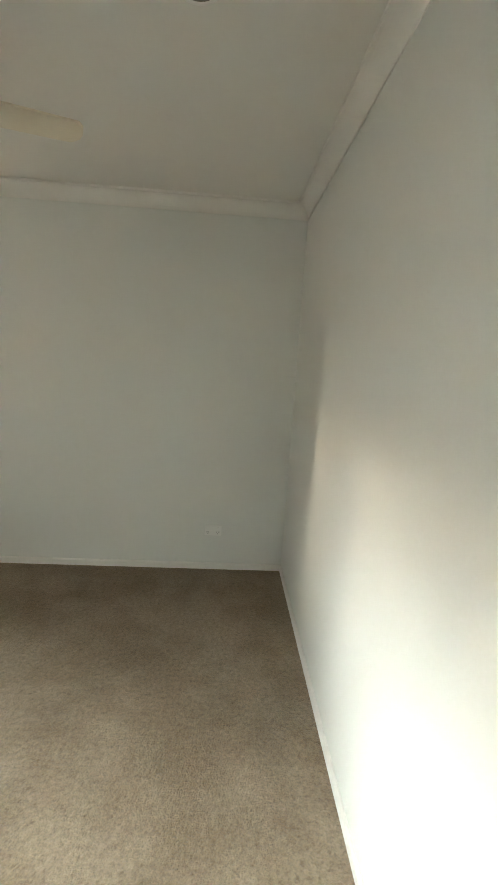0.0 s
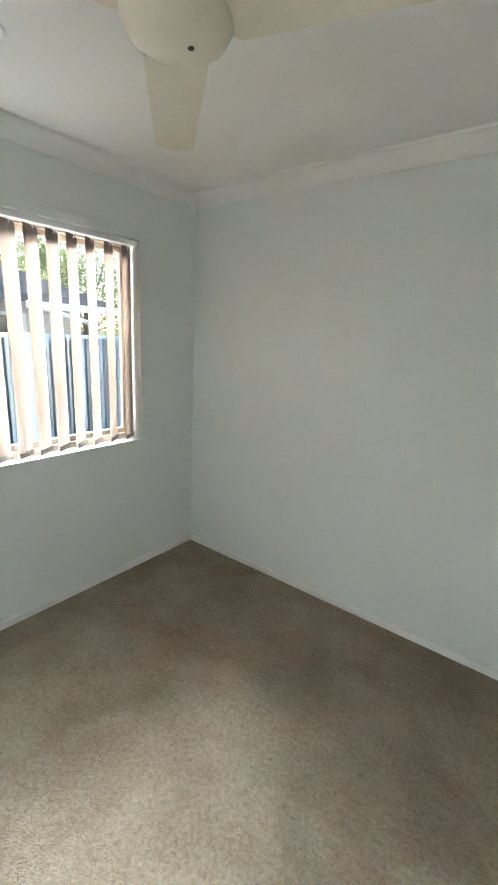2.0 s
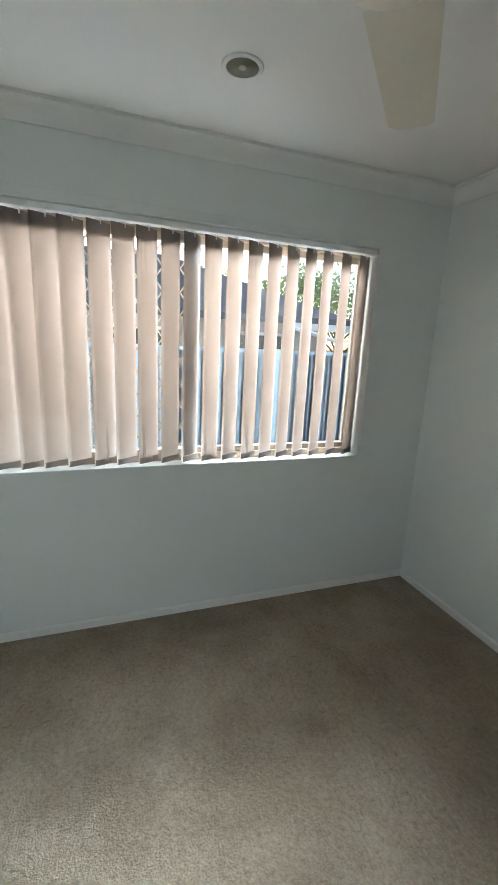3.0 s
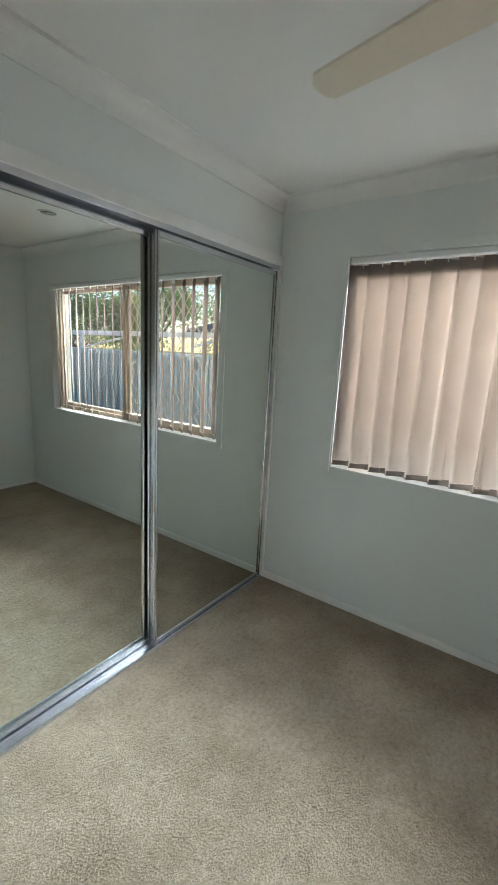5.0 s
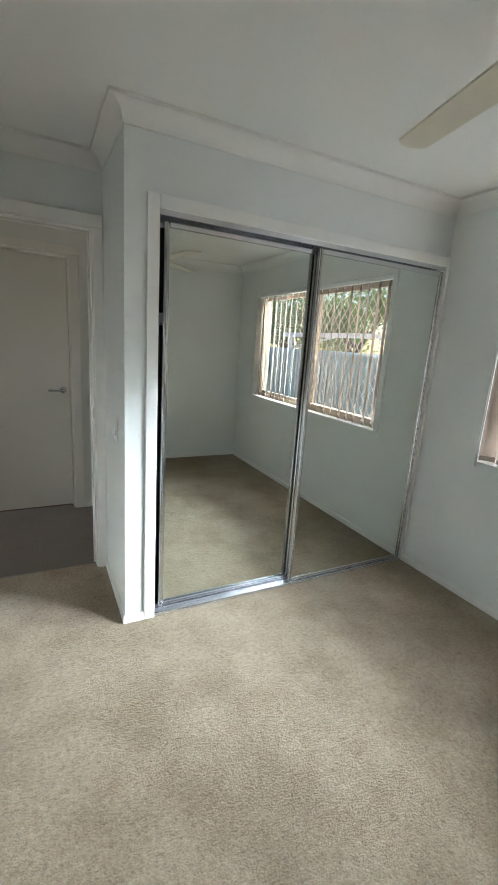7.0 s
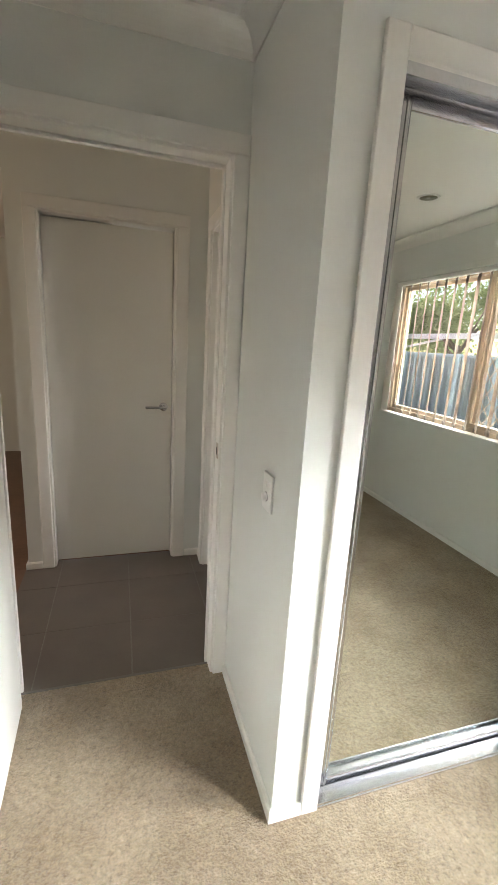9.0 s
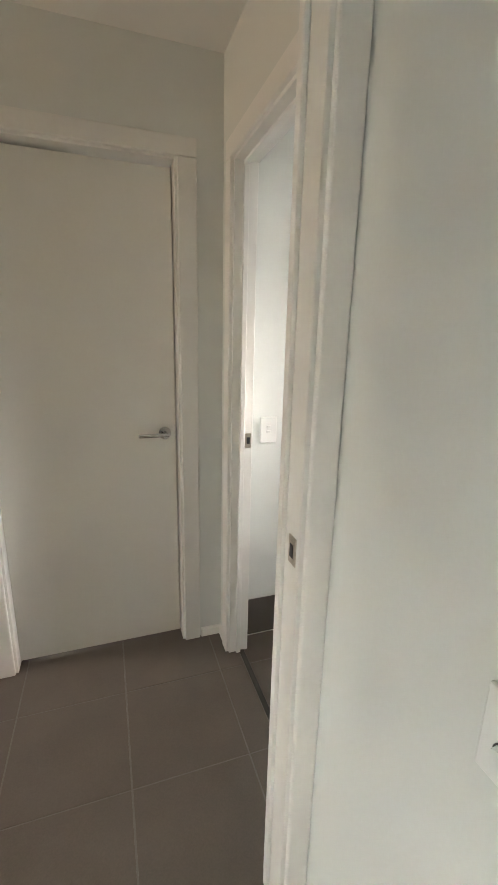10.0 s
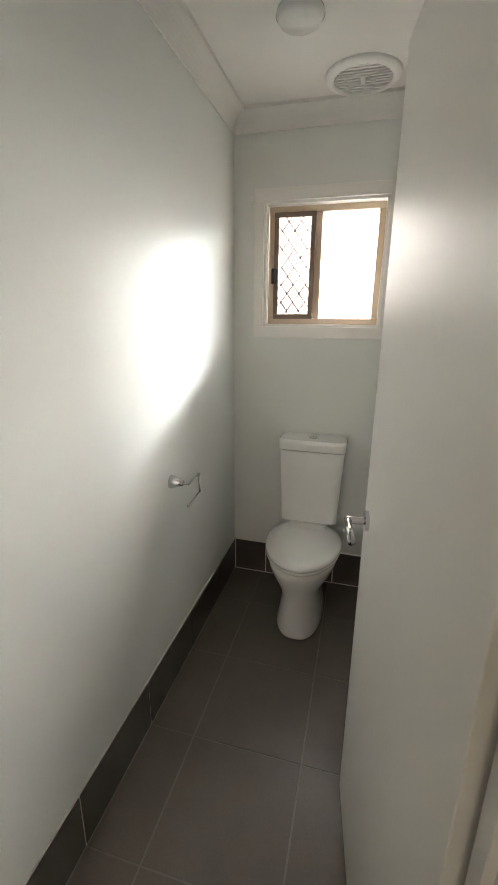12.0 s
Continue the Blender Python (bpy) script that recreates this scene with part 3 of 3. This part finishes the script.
def toilet_door():
    d = tagged(empty("toilet_door", (1.82, -0.815, 0)), "white painted flush door with chrome levers, standing open", "door")
    m = Matrix.Translation((1.838, -0.800, 0)) @ Matrix.Rotation(radians(187.6), 4, "Z")
    part("leaf", boxes((0.0, 0.705, -0.0, 0.036, 0.014, 2.012), bevel=0.002, m=m), DOOR, d)
    for s, y in ((1, 0.036), (-1, 0.0)):
        lm = m @ Matrix.Translation((0.650, y, 1.0)) @ Matrix.Rotation(radians(-90 * s), 4, "X")
        lev = part("lever_handle", lathe(bmesh.new(), [(0.026, 0), (0.026, 0.009), (0.010, 0.010), (0.010, 0.055), (0, 0.055)], lm, 28), CHROME, d, "chrome lever on round rose")
        bm = bmesh.new()
        tube(bm, m @ Vector((0.655, y + s * 0.05, 1.0)), m @ Vector((0.535, y + s * 0.052, 1.0)), 0.009, seg=16)
        part("grip", bm, CHROME, lev, smooth=True)


toilet_door()

# ---- ceiling fan ----
def ceiling_fan():
    cx, cy, zb = 1.446, 1.450, 2.086
    fan = tagged(empty("ceiling_fan", (cx, cy, H)), "cream enamel three-blade ceiling fan, standing still", "ceiling fan")
    at = Matrix.Translation((cx, cy, 0))
    part("canopy", lathe(bmesh.new(), [(0.0, H), (0.066, H), (0.066, H - 0.02), (0.05, H - 0.055), (0.02, H - 0.07), (0, H - 0.07)], at), FANWHITE, fan, smooth=True)
    part("rod", lathe(bmesh.new(), [(0.013, H - 0.065), (0.013, 2.21)], at, 16), FANWHITE, fan, smooth=True)
    part("motor_collar", lathe(bmesh.new(), [(0.0, 2.24), (0.062, 2.24), (0.066, 2.23), (0.066, 2.150), (0, 2.150)], at), FANWHITE, fan)
    part("motor_gap", lathe(bmesh.new(), [(0.058, 2.152), (0.058, 2.138)], at), BLACK, fan)
    part("motor_housing", lathe(bmesh.new(), [(0.0, 2.132), (0.060, 2.132), (0.084, 2.122), (0.098, 2.102), (0.101, 2.084), (0.091, 2.064), (0.062, 2.048), (0.0, 2.041)], at), FANWHITE, fan, "domed cream motor housing", smooth=True)
    part("screw", lathe(bmesh.new(), [(0, 2.043), (0.006, 2.043), (0.006, 2.06)], Matrix.Translation((cx + 0.022, cy + 0.012, 0.0)), 10), BLACK, fan)
    for deg in (18.0, 138.0, 258.0):
        m = Matrix.Translation((cx, cy, zb)) @ Matrix.Rotation(radians(deg), 4, "Z") @ Matrix.Rotation(radians(-5), 4, "X")
        out = [(0.085, -0.052), (0.100, -0.066), (0.495, -0.057), (0.517, -0.055), (0.540, -0.030), (0.550, 0.0), (0.551, 0.036), (0.541, 0.055), (0.100, 0.066), (0.085, 0.052)]
        bm = bmesh.new()
        out = [(x, -y) for x, y in reversed(out)]
        lo = [bm.verts.new((x, y, -0.003)) for x, y in out]
        hi = [bm.verts.new((x, y, 0.003)) for x, y in out]
        bm.faces.new(lo[::-1])
        bm.faces.new(hi)
        for i in range(len(out)):
            j = (i + 1) % len(out)
            bm.faces.new((lo[i], lo[j], hi[j], hi[i]))
        bmesh.ops.transform(bm, matrix=m, verts=bm.verts[:])
        blade = part("blade", bm, FANWHITE, fan)
        part("blade_arm", boxes((0.05, 0.17, -0.022, 0.022, 0.003, 0.010), bevel=0.002, m=m), FANWHITE, blade)


ceiling_fan()


def downlight(x, y):
    d = tagged(empty("downlight", (x, y, H)), "recessed round white downlight, switched off", "downlight", group="bedroom downlights")
    at = Matrix.Translation((x, y, 0))
    part("trim_ring", lathe(bmesh.new(), [(0.054, H + 0.0), (0.054, H - 0.005), (0.057, H - 0.007), (0.066, H - 0.005), (0.071, H - 0.0), (0.054, H)], at), PLASTIC, d, smooth=True)
    part("reflector", lathe(bmesh.new(), [(0.054, H - 0.004), (0.047, H - 0.0015), (0.0, H - 0.0012)], at), material("downlight_bowl", (0.25, 0.24, 0.17), 0.4, vary=0.1), d, "dull recessed bowl", smooth=True)
    part("lamp_face", lathe(bmesh.new(), [(0.014, H - 0.002), (0.012, H - 0.005), (0.0, H - 0.006)], at, 24), BRASS, d, smooth=True)


downlight(0.540, 1.498)
downlight(2.31, 1.485)


# ---- wall fittings ----
def power_outlet():
    o = tagged(empty("power_outlet", (2.385, D, 0.287)), "white double power outlet on the wall", "power outlet")
    part("plate", boxes((2.328, 2.444, D - 0.009, D, 0.250, 0.324), bevel=0.003), PLASTIC, o)
    for x in (2.352, 2.420):
        sw = part("socket", boxes((x - 0.016, x + 0.016, D - 0.011, D - 0.008, 0.258, 0.290), bevel=0.001), PLASTIC, o)
        part("slots", boxes((x - 0.008, x - 0.005, D - 0.0116, D - 0.0108, 0.274, 0.282), (x + 0.005, x + 0.008, D - 0.0116, D - 0.0108, 0.274, 0.282), (x - 0.0015, x + 0.0015, D - 0.0116, D - 0.0108, 0.262, 0.270)), BLACK, sw)
        part("rocker", boxes((x - 0.006, x + 0.006, D - 0.013, D - 0.008, 0.298, 0.314), bevel=0.001), PLASTIC, o)


def fan_switch():
    s = tagged(empty("light_switch", (2.0, -0.21, 1.0)), "white wall plate with fan control knob", "light switch")
    part("plate", boxes((2.0, 2.009, -0.252, -0.176, 0.942, 1.058), bevel=0.003), PLASTIC, s)
    part("knob", lathe(bmesh.new(), [(0.013, 0), (0.012, 0.012), (0.0, 0.013)], Matrix.Translation((2.009, -0.218, 0.985)) @ Matrix.Rotation(radians(90), 4, "Y"), 20), PLASTIC, s)
    part("knob_shadow_gap", lathe(bmesh.new(), [(0.015, 0.0), (0.015, 0.0012), (0, 0.0012)], Matrix.Translation((2.0086, -0.218, 0.985)) @ Matrix.Rotation(radians(90), 4, "Y"), 20), BLACK, s)
    part("rocker", boxes((2.008, 2.013, -0.222, -0.208, 1.016, 1.036), bevel=0.001), PLASTIC, s)


def toilet_switch():
    s = tagged(empty("light_switch", (1.74, NB, 1.03)), "white two-gang light switch on the toilet wall", "light switch")
    part("plate", boxes((1.700, 1.776, NB, NB + 0.009, 0.972, 1.088), bevel=0.003), PLASTIC, s)
    for z in (1.018, 1.040):
        part("rocker", boxes((1.729, 1.748, NB + 0.008, NB + 0.0135, z, z + 0.012), bevel=0.002), PLASTIC, s)


def roll_holder():
    r = tagged(empty("toilet_roll_holder", (0.829, NB, 0.885)), "empty chrome toilet roll holder on the wall", "roll holder")
    part("base", lathe(bmesh.new(), [(0.026, 0), (0.026, 0.006), (0.014, 0.040), (0.012, 0.05), (0, 0.05)], Matrix.Translation((0.829, NB, 0.885)) @ Matrix.Rotation(radians(-90), 4, "X"), 28), CHROME, r, smooth=True)
    bm = bmesh.new()
    p = [(0.835, NB + 0.045, 0.885), (0.835, NB + 0.075, 0.885), (0.735, NB + 0.078, 0.893), (0.735, NB + 0.078, 0.815), (0.850, NB + 0.078, 0.800), (0.858, NB + 0.078, 0.806)]
    for a, b in zip(p, p[1:]):
        tube(bm, a, b, 0.0045, seg=10)
    part("bar", bm, CHROME, r, smooth=True)


power_outlet()
fan_switch()
toilet_switch()
roll_holder()


# ---- toilet room ----
def toilet():
    cy = -1.182
    t = tagged(empty("toilet", (0.3, cy, 0)), "white ceramic close-coupled toilet with lid closed", "toilet")
    bm = bmesh.new()
    loft(bm, [oval(0.27, cy, z, f, b, w, power=p) for z, f, b, w, p in ((0.0, 0.250, 0.25, 0.112, 2.6), (0.012, 0.255, 0.25, 0.116, 2.6), (0.05, 0.245, 0.25, 0.108, 2.6), (0.14, 0.232, 0.25, 0.098, 2.5),
              (0.20, 0.232, 0.25, 0.100, 2.4), (0.25, 0.255, 0.25, 0.125, 2.2), (0.30, 0.285, 0.25, 0.155, 2.1), (0.345, 0.303, 0.25, 0.172, 2.1), (0.39, 0.308, 0.25, 0.178, 2.1))])
    part("pan", bm, CERAMIC, t, smooth=True)
    bm = bmesh.new()
    loft(bm, [oval(0.30, cy, z, f, 0.20, w) for z, f, w in ((0.391, 0.282, 0.180), (0.396, 0.288, 0.186), (0.404, 0.288, 0.186), (0.408, 0.284, 0.182))])
    part("seat", bm, CERAMIC, t, smooth=True)
    bm = bmesh.new()
    loft(bm, [oval(0.30, cy, z, f, 0.20, w) for z, f, w in ((0.409, 0.284, 0.182), (0.414, 0.289, 0.188), (0.424, 0.288, 0.187), (0.434, 0.276, 0.176), (0.438, 0.22, 0.13))])
    part("lid", bm, CERAMIC, t, "closed white lid", smooth=True)
    part("neck", boxes((0.02, 0.22, cy - 0.105, cy + 0.105, 0.36, 0.445), bevel=0.02), CERAMIC, t, smooth=True)
    bm = bmesh.new()
    loft(bm, [oval(0.095, cy, z, d, 0.085, w, power=7) for z, d, w in ((0.445, 0.066, 0.138), (0.455, 0.074, 0.148), (0.62, 0.079, 0.158), (0.845, 0.084, 0.168))])
    part("cistern", bm, CERAMIC, t)
    bm = bmesh.new()
    loft(bm, [oval(0.095, cy, z, d, 0.088, w, power=7) for z, d, w in ((0.850, 0.087, 0.172), (0.885, 0.089, 0.174), (0.897, 0.086, 0.171), (0.902, 0.078, 0.163))])
    part("cistern_lid", bm, CERAMIC, t)
    bt = part("flush_button", lathe(bmesh.new(), [(0.024, 0.900), (0.024, 0.905), (0.020, 0.907), (0, 0.907)], Matrix.Translation((0.10, cy, 0)), 28), CHROME, t, "chrome dual flush button")
    part("button_split", boxes((0.082, 0.118, cy - 0.001, cy + 0.001, 0.907, 0.9076)), BLACK, bt)


def exhaust_fan():
    cx, cy = 0.190, -1.055
    v = tagged(empty("exhaust_fan", (cx, cy, H)), "round white ceiling exhaust fan grille", "exhaust fan")
    at = Matrix.Translation((cx, cy, 0))
    part("rim", lathe(bmesh.new(), [(0.112, H), (0.112, H - 0.016), (0.118, H - 0.019), (0.142, H - 0.010), (0.146, H), (0.112, H)], at, 48), PLASTIC, v, smooth=True)
    part("backing", lathe(bmesh.new(), [(0.112, H - 0.002), (0, H - 0.002)], at, 40), material("grey_fan_backing", (0.2, 0.19, 0.17), 0.7), v)
    for i in range(-5, 6):
        x = cx + i * 0.0195
        w = math.sqrt(max(0.0, 0.111 ** 2 - (i * 0.0195) ** 2))
        part("slat", boxes((x - 0.004, x + 0.004, cy - w, cy + w, H - 0.013, H - 0.006)), PLASTIC, v)
    part("badge", boxes((cx - 0.03, cx + 0.03, cy - 0.009, cy + 0.009, H - 0.018, H - 0.0145), bevel=0.002), PLASTIC, v)


def batten_light():
    cx, cy = 0.66, -1.23
    l = tagged(empty("ceiling_light", (cx, cy, H)), "round clear glass ceiling light, switched off", "ceiling light")
    at = Matrix.Translation((cx, cy, 0))
    part("base", lathe(bmesh.new(), [(0, H), (0.06, H), (0.06, H - 0.025), (0, H - 0.025)], at), PLASTIC, l)
    part("shade", lathe(bmesh.new(), [(0.055, H - 0.025), (0.070, H - 0.032), (0.074, H - 0.045), (0.062, H - 0.062), (0.0, H - 0.070)], at), material("cloudy_glass_shade", (0.76, 0.76, 0.73), 0.2, vary=0.05), l, smooth=True)


toilet()
exhaust_fan()
batten_light()
structure("threshold_strip", boxes((1.862, 1.882, -1.545, -0.812, -0.003, 0.005), bevel=0.001), NEAR_BLACK, "thin metal strip across the toilet doorway", "threshold")
structure("threshold_hall", boxes((2.066, 2.832, -0.692, -0.682, -0.003, 0.004), bevel=0.001), GROUT, "edge strip between carpet and tiles", "threshold")


# ---- outside ----
structure("ground", boxes((-300, -0.2, -300, 300, -0.5, -0.35)), GRASS, "mown lawn between the houses", "ground")


def fence():
    f = tagged(empty("fence", (-3.0, 3.0, -0.35)), "blue-grey steel panel fence along the boundary", "fence")
    for k in range(-3, 8):
        y0 = k * 1.6
        bm = bmesh.new()
        n, prof = 12, [0.0, 0.0, 0.012, 0.012]
        rows = []
        for i in range(n * 4 + 1):
            y = y0 + 1.6 * i / (n * 4)
            x = -3.0 + prof[i % 4]
            rows.append((bm.verts.new((x, y, -0.33)), bm.verts.new((x, y, 1.42))))
        for a, b in zip(rows, rows[1:]):
            bm.faces.new((a[0], b[0], b[1], a[1]))
        bmesh.ops.solidify(bm, geom=bm.faces[:], thickness=0.003)
        part("panel", bm, FENCE, f)
        part("post", boxes((-3.03, -2.96, y0 - 0.03, y0 + 0.03, -0.35, 1.46)), FENCE, f)
        part("rail", boxes((-3.02, -2.965, y0 + 0.03, y0 + 1.57, 1.405, 1.45)), FENCE, f)


def neighbour():
    h = tagged(empty("house", (-9, 4, -0.35)), "neighbouring low brick house with grey hip roof", "house")
    part("wall", boxes((-12, -6.2, -8, 5.6, -0.35, 2.05)), BRICK, h)
    bm = bmesh.new()
    e = [(-5.6, -8.6, 2.02), (-5.6, 6.2, 2.02), (-12.6, 6.2, 2.02), (-12.6, -8.6, 2.02)]
    r = [(-9.1, -5.1, 3.55), (-9.1, 2.7, 3.55)]
    v = [bm.verts.new(p) for p in e + r]
    for idx in ((0, 1, 5, 4), (1, 2, 5), (2, 3, 4, 5), (3, 0, 4), (3, 2, 1, 0)):
        bm.faces.new([v[i] for i in idx])
    part("roof", bm, ROOF, h)
    part("fascia", boxes((-5.62, -5.56, -8.6, 6.2, 1.93, 2.06)), ROOF, h)
    for y in (-1.5, 1.2, 3.6):
        w = part("window", boxes((-6.2, -6.16, y, y + 1.1, 0.7, 1.75)), WHITE_EXT, h)
        part("pane", boxes((-6.17, -6.15, y + 0.06, y + 1.04, 0.76, 1.69)), material("dark_house_glass", (0.05, 0.06, 0.07), 0.1, vary=0.1), w)
    c = tagged(empty("carport", (-5, 7, -0.35)), "white painted carport frame beside the neighbouring house", "carport")
    part("beam", boxes((-5.05, -4.97, 4.2, 10.2, 1.80, 1.92)), WHITE_EXT, c)
    part("post", boxes((-5.05, -4.96, 9.7, 9.8, -0.35, 1.80)), WHITE_EXT, c)
    part("brace", tube(bmesh.new(), (-5.0, 9.7, 1.45), (-5.0, 7.6, 1.80), 0.03, seg=8), WHITE_EXT, c)
    part("brace", tube(bmesh.new(), (-5.0, 4.3, 1.85), (-5.0, 5.4, 1.60), 0.04, seg=8), WHITE_EXT, c)


def tree(x, y, h, spread, seed):
    rnd = random.Random(seed)
    t = tagged(empty("tree", (x, y, -0.35)), "leafy green tree behind the neighbouring roof", "tree", group="trees behind the fence")
    bm = bmesh.new()
    tube(bm, (x, y, -0.35), (x, y, h * 0.5), 0.16, 0.09, 10)
    tips = []
    for i in range(9):
        a = rnd.uniform(0, 6.28)
        z0 = h * rnd.uniform(0.22, 0.45)
        tip = (x + spread * 0.7 * math.cos(a), y + spread * 0.7 * math.sin(a), h * rnd.uniform(0.36, 0.95))
        tube(bm, (x, y, z0), tip, 0.06, 0.015, 7)
        tips.append(Vector(tip))
    part("trunk", bm, BARK, t)
    verts, faces = [], []
    for tip in tips:
        for i in range(420):
            c = tip + Vector((rnd.gauss(0, 1), rnd.gauss(0, 1), rnd.gauss(0, 0.7))) * spread * 0.28
            s = rnd.uniform(0.06, 0.12)
            u = Vector((rnd.gauss(0, 1), rnd.gauss(0, 1), rnd.gauss(0, 1))).normalized()
            w = u.orthogonal().normalized()
            k = len(verts)
            verts += [c - u * s, c + w * s * 0.5, c + u * s, c - w * s * 0.5]
            faces.append((k, k + 1, k + 2, k + 3))
    me = bpy.data.meshes.new("crown")
    me.from_pydata([tuple(v) for v in verts], [], faces)
    me.materials.append(LEAF)
    crown = new("crown", me)
    crown.parent = t
    crown.matrix_parent_inverse = world_place(t).inverted()


fence()
neighbour()
for i, (x, y, h, s) in enumerate(((-15, 8.0, 4.2, 1.9), (-16, 12.0, 4.6, 2.2), (-14, 17.0, 4.6, 2.3), (-12, 22.0, 4.4, 2.2), (-17, 4.5, 4.3, 1.8), (-8, 15.0, 3.6, 1.8), (-16, -1.0, 3.9, 1.6), (-10, 12.5, 3.6, 1.6))):
    tree(x, y, h, s, 20 + i)


# ---- tiles ----
floor = structure("floor_tiles_bed", boxes((1.86, 3.0, -1.78, -0.69, -0.05, -0.0035), (0, 1.86, NB, -0.735, -0.05, -0.0035)), GROUT, "dark grey tile floor of hall and toilet", "floor")
TILE_MESH = {}


def tile(name, x0, x1, y0, y1, z0, z1, mat, parent, axis):
    """One tile with chamfered face edges; alike tiles share their mesh."""
    size = (round(x1 - x0, 3), round(y1 - y0, 3), round(z1 - z0, 3), mat.name, axis)
    if size not in TILE_MESH:
        sx, sy, sz = size[:3]
        c = 0.0012
        bm = bmesh.new()
        box(bm, -sx / 2, sx / 2, -sy / 2, sy / 2, -sz / 2, sz / 2)
        for v in bm.verts:
            if axis == "z" and v.co.z > 0:
                v.co.x -= math.copysign(c, v.co.x)
                v.co.y -= math.copysign(c, v.co.y)
        me = bpy.data.meshes.new(name)
        bmesh.ops.recalc_face_normals(bm, faces=bm.faces[:])
        bm.to_mesh(me)
        bm.free()
        me.materials.append(mat)
        TILE_MESH[size] = me
    ob = new(name, TILE_MESH[size])
    ob.parent = parent
    ob.location = ((x0 + x1) / 2, (y0 + y1) / 2, (z0 + z1) / 2)


def cells(lo, hi, phase, step, gap):
    k = math.floor((lo - phase) / step)
    while phase + k * step < hi:
        a, b = max(lo, phase + k * step + gap / 2), min(hi, phase + (k + 1) * step - gap / 2)
        if b - a > 0.01:
            yield a, b
        k += 1


for x0, x1 in cells(1.884, 3.0, 1.995, 0.4, 0.003):
    for y0, y1 in cells(-1.78, -0.69, -1.46, 0.4, 0.003):
        tile("tile", x0, x1, y0, y1, -0.012, -0.002, TILE, floor, "z")
for x0, x1 in cells(0.008, 1.860, 1.105, 0.4, 0.003):
    for y0, y1 in cells(NB + 0.009, -0.744, -1.06, 0.4, 0.003):
        tile("tile", x0, x1, y0, y1, -0.012, -0.002, TILE, floor, "z")
skirt = structure("tile_skirting", boxes((0, 1.843, NB, NB + 0.005, -0.004, 0.203), (0, 0.005, NB, -0.735, -0.004, 0.203), (0, 1.83, -0.740, -0.735, -0.004, 0.203)), WGROUT, "dark tile skirting with white grout", "skirting")
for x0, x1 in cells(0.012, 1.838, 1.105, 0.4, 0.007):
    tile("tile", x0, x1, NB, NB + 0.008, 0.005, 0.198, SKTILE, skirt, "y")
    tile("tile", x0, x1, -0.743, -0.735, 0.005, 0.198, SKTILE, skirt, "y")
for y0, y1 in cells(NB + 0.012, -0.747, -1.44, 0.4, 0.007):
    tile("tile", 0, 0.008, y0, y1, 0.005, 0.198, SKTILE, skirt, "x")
